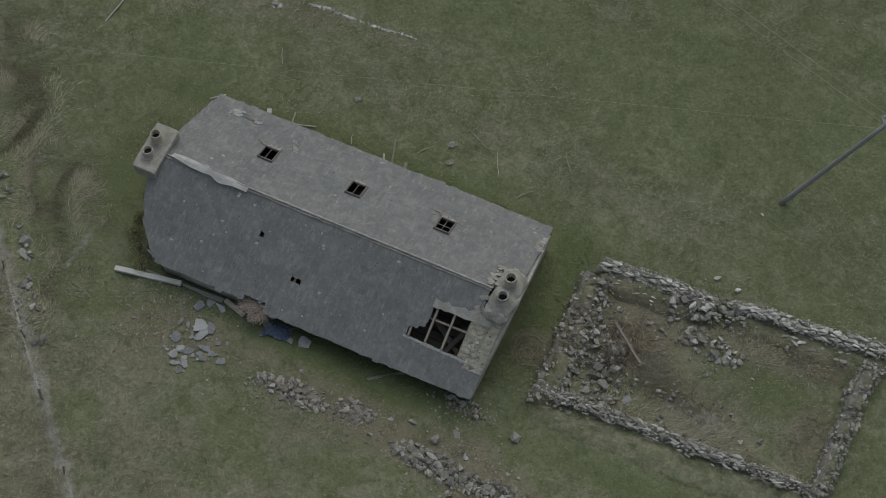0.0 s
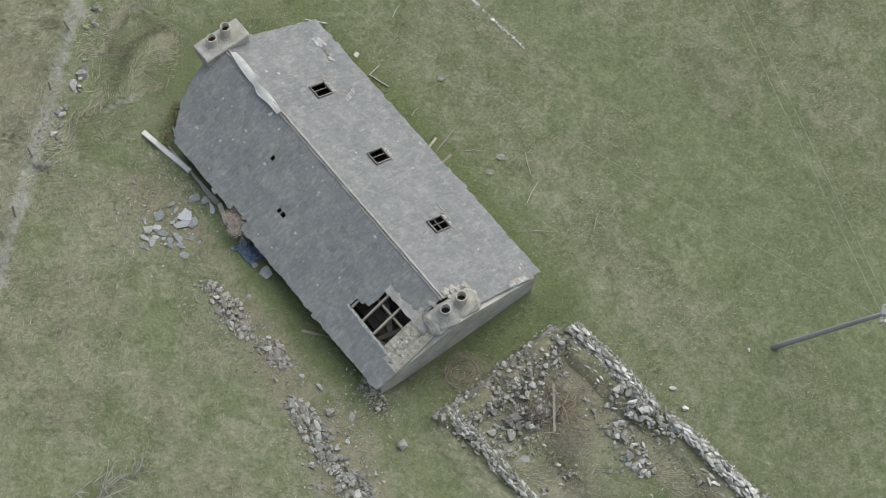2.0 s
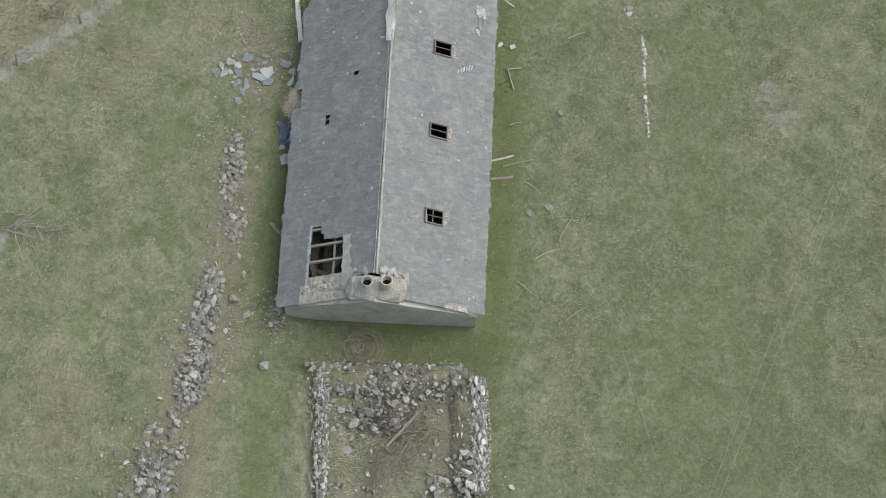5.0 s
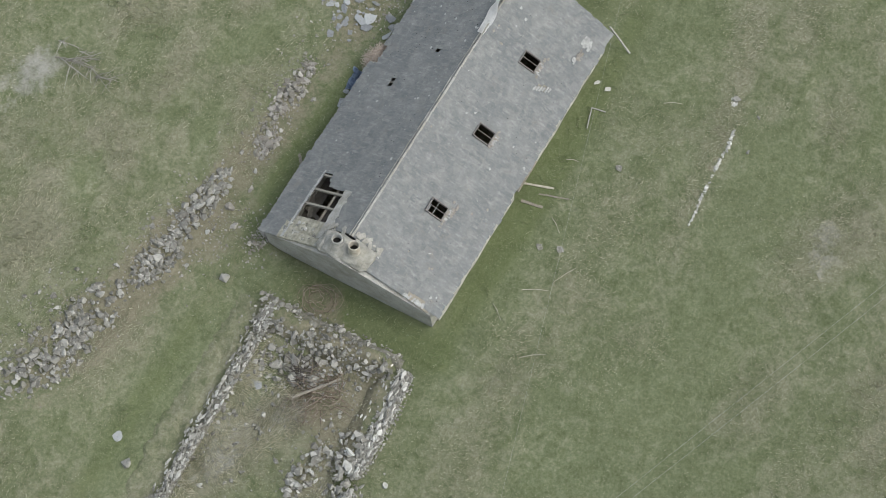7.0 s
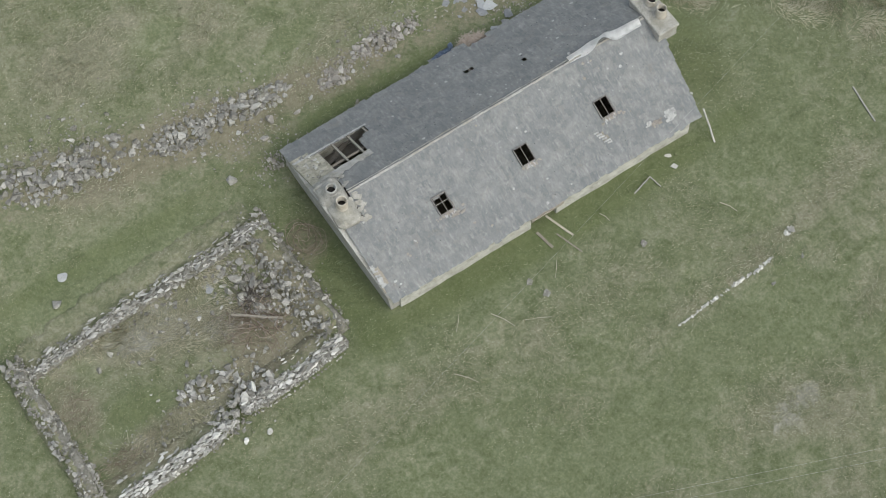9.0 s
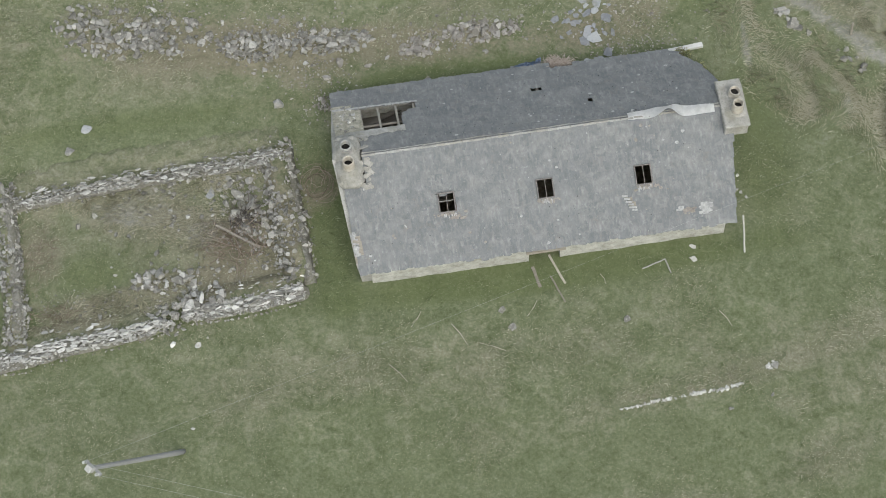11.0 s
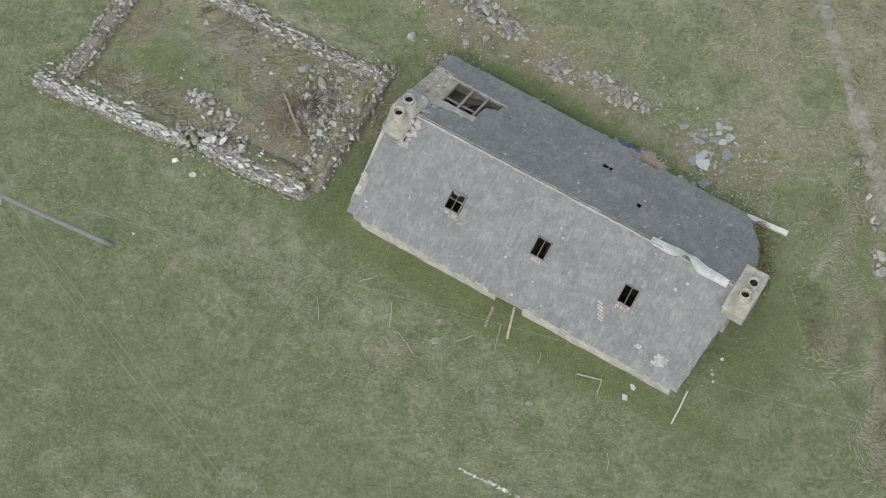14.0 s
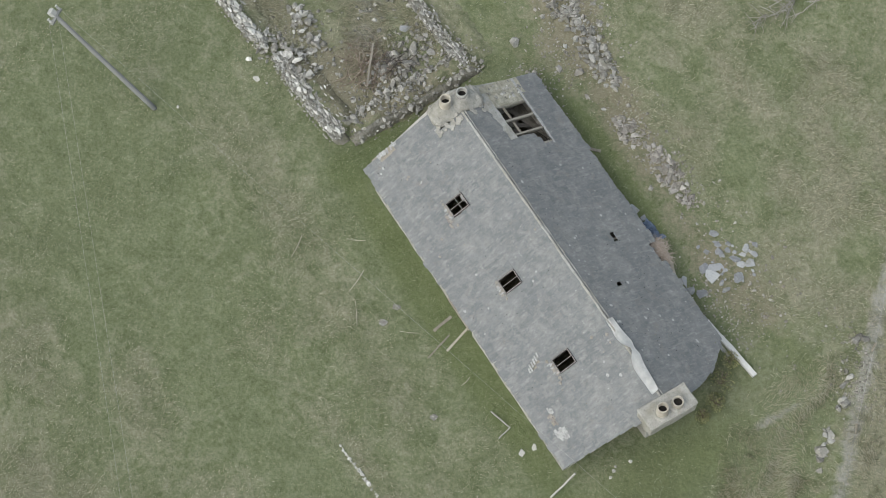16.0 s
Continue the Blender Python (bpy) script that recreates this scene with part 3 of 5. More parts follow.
def skylight(x, y, bars):
    s = y_to_s(-1, y)
    m = slope_frame(-1, x, s, 0.0)
    sky_ = tagged(new("skylight"), "small cast-iron roof light, rusty frame, glass gone")
    sky_.parent = cottage
    w, h, t = SKY_W, SKY_H, 0.040
    for name, size, off in (("frame_bar", (w, t, 0.10), (0, h / 2 - t / 2, 0.05)), ("frame_bar", (w, t, 0.08), (0, -h / 2 + t / 2, 0.04)),
                            ("frame_bar", (t, h - 2 * t, 0.09), (-w / 2 + t / 2, 0, 0.045)), ("frame_bar", (t, h - 2 * t, 0.09), (w / 2 - t / 2, 0, 0.045))):
        bm = bmesh.new()
        box(bm, size, m @ Matrix.Translation(off), 0.008, 0.002)
        part(name, bm, RUST, sky_)
    bm = bmesh.new()
    box(bm, (0.020, h - 2 * t, 0.03), m @ Matrix.Translation((0.01, 0, 0.06)), 0.004)
    part("glazing_bar", bm, RUST, sky_)
    if bars:
        bm = bmesh.new()
        box(bm, (w - 2 * t, 0.02, 0.026), m @ Matrix.Translation((0, 0.05, 0.058)), 0.004)
        part("glazing_bar", bm, CEMENT, sky_)
    # crumbling mortar round the lower edge
    bm = bmesh.new()
    for k in range(22):
        u = rnd.gauss(0.05, 0.20)
        flake(bm, m @ Matrix.Translation((u, -h / 2 - abs(rnd.gauss(0, 0.06)) - 0.02, 0.026 + rnd.uniform(0, 0.006))), rnd.uniform(0.03, 0.085), 0.008)
    tagged(part("mortar_fillet", bm, TORCH, sky_, "crumbling pinkish mortar below the frame"), kind="stuff")
    bm = bmesh.new()
    for k in range(9):
        box(bm, (rnd.uniform(0.02, 0.05), rnd.uniform(0.06, 0.14), 0.008), m @ Matrix.Translation((rnd.uniform(-0.26, 0.26), -h / 2 - rnd.uniform(0.05, 0.14), 0.034)) @ pose(0, 0, 0, 0, 0, rnd.uniform(-12, 12)), 0.0, 0.006)
    tagged(part("pointing_remnant", bm, PATCH, sky_, "pale scraps of old pointing"), kind="stuff")
    return sky_


for (x, y), bars in zip(SKY, (True, False, False)):
    skylight(x, y, bars)

# ---- cottage: ridge ----
x = -5.95
while x < 5.6:
    ln = rnd.uniform(0.36, 0.46)
    if x > 2.9:
        ln = 0.5
    bm = bmesh.new()
    for side in (1, -1):
        w = rnd.uniform(0.022, 0.034) if side > 0 else rnd.uniform(0.045, 0.075)
        m = slope_frame(side, x + ln / 2, w / 2 + (0.030 if side > 0 else 0.004), 0.034)
        box(bm, (ln - 0.012, w, 0.018), m @ pose(0, 0, 0, 0, 0, rnd.uniform(-3.0, 3.0)), 0.004, 0.009)
    part("ridge_tile", bm, CEMENT if rnd.random() < 0.6 else STACK, cottage)
    x += ln
# twisted white flashing over the eastern ridge
bm = bmesh.new()
prev = None
for i in range(41):
    u = i / 40
    x = 2.85 + 2.85 * u
    lift = 0.06 + 0.20 * math.exp(-((u - 0.50) / 0.10) ** 2) + 0.05 * math.sin(u * 9) * u
    cy = 0.12 + 0.10 * math.exp(-((u - 0.42) / 0.14) ** 2) - 0.14 * u
    w = (0.12 + 0.06 * math.sin(u * math.pi)) * (1 - 0.45 * math.exp(-((u - 0.45) / 0.08) ** 2))
    roll = 0.25 - 1.0 * math.exp(-((u - 0.47) / 0.09) ** 2) + 0.15 * math.sin(u * 14)
    row = []
    for k in range(5):
        d = (k / 4 - 0.5) * 2 * w
        zz = RIDGE_Z + lift + math.sin(roll) * d - 0.42 * abs(cy + d - RIDGE_Y) * (1 - math.exp(-((u - 0.47) / 0.16) ** 2))
        row.append(bm.verts.new((x, cy + math.cos(roll) * d, zz + rnd.uniform(-0.006, 0.006))))
    if prev:
        for k in range(4):
            bm.faces.new((prev[k], prev[k + 1], row[k + 1], row[k]))
    prev = row
bmesh.ops.solidify(bm, geom=bm.faces[:], thickness=0.008)
part("ridge_flashing", bm, FLASH, cottage, "loose twisted strip of pale lead flashing", True)
# cement strip above the hole
bm = bmesh.new()
prev = None
for i in range(15):
    u = i / 14
    x = -4.35 - 2.0 * u
    top = y_to_s(1, 0.98 - 0.12 * u + rnd.uniform(-0.05, 0.05))
    low = y_to_s(1, 1.22 - 0.04 * u + rnd.uniform(-0.02, 0.03))
    row = [bm.verts.new(slope_point(1, x, top + (low - top) * k / 3, 0.035 + rnd.uniform(0, 0.014))) for k in range(4)]
    if prev:
        for k in range(3):
            bm.faces.new((prev[k], prev[k + 1], row[k + 1], row[k]))
    prev = row
bmesh.ops.recalc_face_normals(bm, faces=bm.faces)
bmesh.ops.solidify(bm, geom=bm.faces[:], thickness=0.02)
part("cement_fillet", bm, CEMENT, cottage, "pale smear of cement beside the hole")

# ---- cottage: chimneys ----
def pot(parent, x, y, z0, z1, r, mat, tilt=0.0, rim=True):
    """A hollow tapered clay pot with a rolled rim and a sooty black disc inside."""
    bm = bmesh.new()
    h = z1 - z0
    prof = [(r * 1.06, 0), (r * 1.0, h * 0.7), (r * 1.0, h * 0.8)]
    prof += [(r * 1.16, h * 0.84), (r * 1.18, h * 0.94), (r * 1.10, h)] if rim else [(r * 0.99, h * 0.95), (r * 0.95, h)]
    prof += [(r * 0.80, h), (r * 0.76, h * 0.9), (r * 0.74, 0.02)]
    rings = [[bm.verts.new((q * math.cos(a), q * math.sin(a), zz)) for a in (2 * math.pi * k / 24 for k in range(24))] for q, zz in prof]
    for p, q in zip(rings, rings[1:]):
        for k in range(24):
            bm.faces.new((p[k], p[(k + 1) % 24], q[(k + 1) % 24], q[k]))
    bm.faces.new(rings[-1])
    bmesh.ops.recalc_face_normals(bm, faces=bm.faces)
    bm.transform(pose(x, y, z0, tilt, 0, rnd.uniform(0, 90)))
    ob = part("chimney_pot", bm, mat, parent, smooth=True)
    # black disc stands in for the dark depth of the flue
    bm = bmesh.new()
    bmesh.ops.create_circle(bm, cap_ends=True, segments=20, radius=r * 0.75, matrix=pose(x, y, z0 + h * 0.45))
    part("flue", bm, SOOT_AND_GAP, ob)
    return ob


def flaunching(parent, x, y, z, rx, ry, h, r, mat):
    """A low mortar cone round a pot of radius r."""
    bm = bmesh.new()
    rings = []
    for q, zz in ((1.06, -0.10), (1.0, 0.02), (0.80, 0.16), (0.52, 0.36), (0.26, 0.62), (0.08, 0.94), (0.0, 1.0), (-0.12, 0.85)):
        ring = []
        for k in range(24):
            a = 2 * math.pi * k / 24
            wob = 1 + (0.22 * lump(math.cos(a), math.sin(a), 1.5, x + y) + 0.1 * lump(math.cos(a) * 3, math.sin(a) * 3, 1.5, q)) * max(q, 0)
            ring.append(bm.verts.new((x + (r + (rx - r) * q) * math.cos(a) * wob, y + (r + (ry - r) * q) * math.sin(a) * wob, z + h * zz + 0.02 * lump(a, q, 3.0, 2.0))))
        rings.append(ring)
    for p, q in zip(rings, rings[1:]):
        for k in range(24):
            bm.faces.new((p[k], p[(k + 1) % 24], q[(k + 1) % 24], q[k]))
    bmesh.ops.recalc_face_normals(bm, faces=bm.faces)
    return part("flaunching", bm, mat, parent, "mortar mound round the pot", True)


def chimney(x0, x1, y0, y1, z1, cap, label):
    stack = tagged(new("chimney"), label)
    stack.parent = cottage
    bm = bmesh.new()
    box(bm, (x1 - x0, y1 - y0, z1 - 2.25), pose((x0 + x1) / 2, (y0 + y1) / 2, (z1 + 2.25) / 2), 0.03 if cap else 0.17)
    bmesh.ops.subdivide_edges(bm, edges=[e for e in bm.edges if e.calc_length() > 0.3], cuts=5, use_grid_fill=True)
    for v in bm.verts:
        v.co += Vector((lump(v.co.y, v.co.z, 2.6, 1.0), lump(v.co.x, v.co.z, 2.6, 2.0), 0.6 * lump(v.co.x, v.co.y, 3.0, 3.0))) * (0.03 if cap else 0.06)
    part("chimney_shaft", bm, STACK, stack)
    if cap:
        bm = bmesh.new()
        box(bm, (x1 - x0 + 0.06, y1 - y0 + 0.06, 0.10), pose((x0 + x1) / 2, (y0 + y1) / 2, z1), 0.03)
        bmesh.ops.subdivide_edges(bm, edges=[e for e in bm.edges if e.calc_length() > 0.3], cuts=5, use_grid_fill=True)
        for v in bm.verts:
            v.co += Vector((lump(v.co.y, v.co.z, 4.0, 4.0), lump(v.co.x, v.co.z, 4.0, 5.0), 0.5 * lump(v.co.x, v.co.y, 4.0, 6.0))) * 0.035
        part("cap", bm, STACK, stack, "worn cement capping")
    return stack


west_stack = chimney(-6.78, -5.94, -0.92, 1.0, 2.72, False, "squat rendered chimney with two clay pots")
flaunching(west_stack, -6.38, 0.30, 2.68, 0.44, 0.60, 0.36, 0.20, STACK)
flaunching(west_stack, -6.4, -0.32, 2.68, 0.42, 0.62, 0.20, 0.19, STACK)
pot(west_stack, -6.4, 0.32, 2.76, 3.16, 0.195, CEMENT, 0, False)
pot(west_stack, -6.4, -0.32, 2.76, 3.28, 0.195, BUFF, 0, False)
# mortar skirt between stack and slates
bm = bmesh.new()
for k in range(70):
    side = rnd.choice((1, -1, -1))
    px, ss = rnd.uniform(-6.6, -5.75) if rnd.random() < 0.6 else rnd.gauss(-5.85, 0.10), rnd.uniform(0.15, 1.12)
    flake(bm, slope_frame(side, px, ss, 0.03 + rnd.uniform(0, 0.02)), rnd.uniform(0.05, 0.15), 0.015)
tagged(part("mortar_skirt", bm, STACK, cottage, "broken mortar where the stack meets the slates"), kind="stuff")
east_stack = chimney(5.92, 6.70, -0.84, 0.88, 2.82, True, "rendered chimney with a slab cap and clay pots")
flaunching(east_stack, 6.4, 0.33, 2.88, 0.28, 0.28, 0.05, 0.18, STACK)
flaunching(east_stack, 6.4, -0.24, 2.88, 0.28, 0.28, 0.05, 0.17, STACK)
pot(east_stack, 6.4, 0.33, 2.88, 3.16, 0.185, BUFF, 5, False)
pot(east_stack, 6.4, -0.24, 2.88, 3.34, 0.185, BUFF, 0, False)
bm = bmesh.new()
box(bm, (0.7, 1.0, 2.4), pose(5.70, 0.06, 1.1), 0.04, 0.01)
part("chimney_breast", bm, GABLE, cottage, "rendered chimney breast on the gable")

# ---- things in the grass: timbers ----
def plank(name, a, b, width, thick, mat, label, category="plank", lift=0.0):
    a = (a[0], a[1], ground_z(a[0], a[1]) + thick / 2 + lift if len(a) < 3 else a[2])
    b = (b[0], b[1], ground_z(b[0], b[1]) + thick / 2 + lift if len(b) < 3 else b[2])
    bm = bmesh.new()
    board(bm, a, b, width, thick)
    return tagged(part(name, bm, mat), label, category)


plank("painted_beam", (6.24, 3.63, 0.60), (3.90, 3.31, 0.80), 0.17, 0.12, PAINTED, "long white-painted timber beam propped against the eaves", "beam")
plank("timber_beam", (5.25, 3.34, 0.60), (2.40, 3.24, 0.64), 0.17, 0.10, BLEACHED, "grey weathered timber lying along the back wall", "beam")
plank("short_post", (2.3, 3.22), (1.5, 3.48), 0.15, 0.10, PALEWOOD, "short pale post lying on rubble by the wall", "post", 0.05)
plank("thin_plank", (-3.17, 3.81), (-4.11, 3.05), 0.10, 0.05, TIMBER, "thin weathered plank leaning towards the back wall")
plank("white_post", (6.17, -3.20, 1.10), (6.16, -4.07, 0.03), 0.055, 0.05, BLEACHED, "slim pale fence post propped against the corner of the eaves", "post")
plank("white_post", (11.40, -4.98), (11.18, -6.46), 0.055, 0.05, BLEACHED, "slim pale fence post lying in the open field", "post")
plank("door_board", (-0.84, -3.5), (-0.72, -4.25), 0.10, 0.03, TIMBER, "broken pale board lying before the doorway")
plank("door_board", (-0.24, -3.15), (0.12, -4.25), 0.075, 0.03, PALEWOOD, "long pale board sliding out of the doorway")
plank("door_board", (-0.32, -3.9), (0.0, -4.9), 0.055, 0.02, TIMBER, "long pale board lying before the doorway")
corner = tagged(new("frame_corner"), "corner of a white-painted frame lying in the grass", "frame")
for a, b in (((2.70, -4.17), (3.50, -3.93)), ((3.50, -3.93), (3.60, -4.43))):
    bm = bmesh.new()
    board(bm, (*a, ground_z(*a) + 0.05), (*b, ground_z(*b) + 0.05), 0.036, 0.04)
    part("frame_side", bm, BLEACHED, corner)
for a, b in (((-5.1, -5.0), (-4.7, -4.5)), ((-3.0, -5.9), (-2.2, -6.3)), ((-1.3, -5.2), (-0.9, -4.7)), ((1.3, -4.1), (1.42, -4.5)), ((-6.0, -6.2), (-5.5, -6.9)), ((4.9, -6.0), (5.2, -6.6)), ((-3.8, -5.1), (-3.4, -5.9))):
    bm = bmesh.new()
    za, zb = ground_z(*a) + 0.03, ground_z(*b) + 0.03
    tube(bm, [(*a, za), ((a[0] + b[0]) / 2 + 0.04, (a[1] + b[1]) / 2, (za + zb) / 2 + 0.02), (*b, zb)], [0.014, 0.013, 0.008], 5)
    tagged(part("stick", bm, PALEWOOD), "bleached stick lying in the grass", "stick", "sticks in the grass")

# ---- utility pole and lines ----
line_pole = tagged(new("utility_pole"), "creosoted wooden pole carrying overhead wires, tilted to fit the camera's view", "utility pole")
# tilt chosen to fit the camera's view; an upright pole would miss it
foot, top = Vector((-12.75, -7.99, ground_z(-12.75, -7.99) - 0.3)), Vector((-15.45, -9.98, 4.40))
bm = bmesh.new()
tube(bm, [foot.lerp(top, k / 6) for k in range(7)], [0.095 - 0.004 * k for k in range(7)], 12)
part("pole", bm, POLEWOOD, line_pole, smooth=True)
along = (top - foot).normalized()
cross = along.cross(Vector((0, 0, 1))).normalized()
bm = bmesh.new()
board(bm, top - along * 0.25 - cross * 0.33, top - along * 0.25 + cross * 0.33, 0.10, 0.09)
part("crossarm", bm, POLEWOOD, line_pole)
ends = []
for k in (-0.28, 0.28):
    base = top - along * 0.25 + cross * k
    bm = bmesh.new()
    tube(bm, [base, base + along * 0.10, base + along * 0.13, base + along * 0.22], [0.03, 0.055, 0.035, 0.05], 10)
    part("insulator", bm, PORCELAIN, line_pole)
    ends.append(base + along * 0.2)
bm = bmesh.new()
box(bm, (0.22, 0.2, 0.24), Matrix.Translation(top - along * 0.05) @ Matrix((cross, along.cross(cross), along)).transposed().to_4x4(), 0.02)
part("pole_cap", bm, PORCELAIN, line_pole, "pale box at the pole head")


def span(a, b, sag, r=0.004):
    bm = bmesh.new()
    pts = [Vector(a).lerp(Vector(b), k / 24) - Vector((0, 0, sag * 4 * (k / 24) * (1 - k / 24))) for k in range(25)]
    tube(bm, pts, r, 4)
    return tagged(part("overhead_wire", bm, WIRE), "thin overhead wire strung from the tilted pole", "wire", "overhead wires")


# far ends drop low so the wires line up from the camera
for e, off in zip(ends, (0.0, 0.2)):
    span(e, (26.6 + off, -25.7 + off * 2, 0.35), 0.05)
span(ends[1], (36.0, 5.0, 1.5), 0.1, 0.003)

# ---- fence to the north-east ----
fence = tagged(new("wire_fence"), "old post-and-wire fence along a strip of dead grass", "fence")
line = [Vector((19.0, -5.0, 0)), Vector((14.5, -0.1, 0)), Vector((9.8, 5.0, 0)), Vector((7.4, 7.4, 0)), Vector((5.9, 9.0, 0)), Vector((4.3, 10.6, 0)), Vector((1.7, 13.2, 0)), Vector((-4.0, 18.9, 0)), Vector((-8.0, 22.8, 0))]


def along(k):
    """A point at the fraction k of the fence."""
    steps = [(q - p).length for p, q in zip(line, line[1:])]
    d = k * sum(steps)
    for p, q, l in zip(line, line[1:], steps):
        if d <= l:
            return p.lerp(q, d / l)
        d -= l
    return line[-1]


posts = []
for k in range(15):
    p = along(min(1, max(0, (k + rnd.uniform(-0.12, 0.12)) / 14)))
    g = ground_z(p.x, p.y)
    lean = Vector((rnd.uniform(-0.10, 0.10), rnd.uniform(-0.10, 0.10), 0))
    bm = bmesh.new()
    tube(bm, [(p.x, p.y, g - 0.2), (p.x + lean.x, p.y + lean.y, g + 0.62), (p.x + lean.x, p.y + lean.y, g + 0.65)], [0.045, 0.04, 0.03], 7)
    part("post", bm, TIMBER, fence)
    posts.append(Vector((p.x, p.y, g)) + lean)
for h in (0.22, 0.42, 0.60):
    for p, q in zip(posts, posts[1:]):
        bm = bmesh.new()
        tube(bm, [p + Vector((0, 0, h)), q + Vector((0, 0, h))], 0.0025, 3)
        part("wire", bm, WIRE, fence)

# ---- stones ----
def rock_mesh(name, seed, mat, flat=0.75, points=13):
    r = random.Random(seed)
    bm = bmesh.new()
    for _ in range(points):
        v = Vector((r.gauss(0, 1), r.gauss(0, 1), r.gauss(0, 1))).normalized()
        bm.verts.new((v.x * r.uniform(0.40, 0.55), v.y * r.uniform(0.36, 0.52), v.z * 0.5 * flat))
    res = bmesh.ops.convex_hull(bm, input=bm.verts[:])
    bmesh.ops.delete(bm, geom=list({g for g in res["geom_interior"] + res["geom_unused"] if isinstance(g, bmesh.types.BMVert)}), context="VERTS")
    bmesh.ops.recalc_face_normals(bm, faces=bm.faces)
    me = bpy.data.meshes.new(name)
    bm.to_mesh(me)
    bm.free()
    me.materials.append(mat)
    return me


ROCKS = {key: [rock_mesh("stone", 40 + i, mat, flat) for i in range(9)] for key, mat, flat in
         (("field", STONE, 0.8), ("wall", WALLSTONE, 0.7), ("rubble", PINKSTONE, 0.8), ("slab", SLAB, 0.16), ("pale_slab", WALLSTONE, 0.14), ("white", WHITEWASH, 0.6))}


def stone(kind, x, y, z, size, parent=None, turn=None, flat=1.0, name="stone", tilt=25):
    ob = new(name, rnd.choice(ROCKS[kind]))
    ob.location = (x, y, z)
    ob.rotation_euler = (radians(rnd.uniform(-tilt, tilt)), radians(rnd.uniform(-tilt, tilt)), radians(rnd.uniform(0, 360) if turn is None else turn))
    ob.scale = (size * rnd.uniform(0.8, 1.3), size * rnd.uniform(0.75, 1.1), size * rnd.uniform(0.75, 1.1) * flat)
    ob.parent = parent
    return ob


def mound(name, path, mat, parent=None, cover=None, steep=3.2):
    """A bank along a path of (x, y, half width, height), rounded and uneven."""
    verts, faces = [], []
    pts = []
    for (a, b) in zip(path, path[1:]):
        n = max(2, int(math.hypot(b[0] - a[0], b[1] - a[1]) / 0.13))
        pts += [tuple(a[i] + (b[i] - a[i]) * k / n for i in range(4)) for k in range(n)]
    pts.append(path[-1])
    m = 17
    for i, (x, y, w, h) in enumerate(pts):
        p, q = pts[max(0, i - 1)], pts[min(len(pts) - 1, i + 1)]
        d = Vector((q[0] - p[0], q[1] - p[1])).normalized()
        end = min(1.0, 0.25 + min(i, len(pts) - 1 - i) * 0.35)
        for k in range(m):
            u = k / (m - 1) * 2 - 1
            wob = 1 + 0.10 * lump(i * 0.13, u, 1.3, 3.0) + 0.16 * lump(i * 0.13, u * 0.3 + (2 if u > 0 else -2), 3.2, 7.0)
            xx, yy = x - d.y * u * w * wob, y + d.x * u * w * wob
            hh = h * end * (1 - abs(u) ** steep) * (1 + 0.28 * lump(xx, yy, 1.4, 1.0) + 0.2 * lump(xx, yy, 3.7, 5.0)) + 0.07 * lump(xx, yy, 4.0, 2.0) + 0.05 * lump(xx, yy, 9.0, 6.0)
            verts.append((xx, yy, ground_z(xx, yy) - 0.06 + hh))
    for i in range(len(pts) - 1):
        for k in range(m - 1):
            a = i * m + k
            faces.append((a, a + 1, a + m + 1, a + m))
    ob = raw(name, verts, faces, mat, parent, smooth=True)
    if cover is not None:
        paint_cover(ob, cover)
    return ob


BANKS = []


def bank_z(x, y):
    """Height of the banks of the ruin over a place, roughly."""
    best = 0.0
    for path in BANKS:
        for a, b in zip(path, path[1:]):
            ax, ay, bx, by = a[0], a[1], b[0], b[1]
            l2 = (bx - ax) ** 2 + (by - ay) ** 2
            t = max(0.0, min(1.0, ((x - ax) * (bx - ax) + (y - ay) * (by - ay)) / l2))
            d = math.hypot(x - ax - t * (bx - ax), y - ay - t * (by - ay))
            w, h = a[2] + t * (b[2] - a[2]), a[3] + t * (b[3] - a[3])
            if d < w:
                best = max(best, h * (1 - (d / w) ** 4) - 0.06)
    return best


# ---- the ruined enclosure west of the cottage ----
RUIN = {
    "north": [(-8.4, 2.27, 0.72, 0.15), (-10.0, 2.22, 0.74, 0.16), (-14, 2.13, 0.76, 0.16), (-17.6, 1.85, 0.70, 0.15)],
    "west": [(-17.8, 2.0, 0.42, 0.42), (-17.85, 0.0, 0.40, 0.46), (-17.75, -2.6, 0.45, 0.42), (-17.9, -3.7, 0.45, 0.34)],
    "south_a": [(-18.7, -3.92, 0.58, 0.20), (-17.8, -3.82, 0.74, 0.20), (-16.5, -3.62, 0.70, 0.20), (-14.2, -3.55, 0.60, 0.20), (-12.9, -3.46, 0.45, 0.20)],
    "south_b": [(-12.4, -3.25, 0.50, 0.26), (-10.5, -3.1, 0.66, 0.30), (-8.4, -2.95, 0.60, 0.32)],
    "east": [(-8.45, -2.9, 0.55, 0.48), (-8.55, -0.5, 0.62, 0.45), (-8.65, 2.2, 0.55, 0.42)],
}
BANKS += list(RUIN.values())
walls = {}
for key, path in RUIN.items():
    side = key.split("_")[0]
    if side not in walls:
        walls[side] = tagged(new("ruined_wall"), {"north": "turf-topped ruined wall with a drystone inner face", "west": "low narrow ruined drystone wall",
                                                  "south": "ruined wall of white limed stones, partly collapsed", "east": "tumbled drystone end wall with rubble spilling inwards"}[side], "wall", "walls of the ruin")
    mound("wall_core", path, TURF, walls[side], ((0.40, -0.2, -0.3, 0.0) if key == "north" else (0.28, 0.30, -0.4, 0.0)), 3.0 if key == "north" else 2.3)
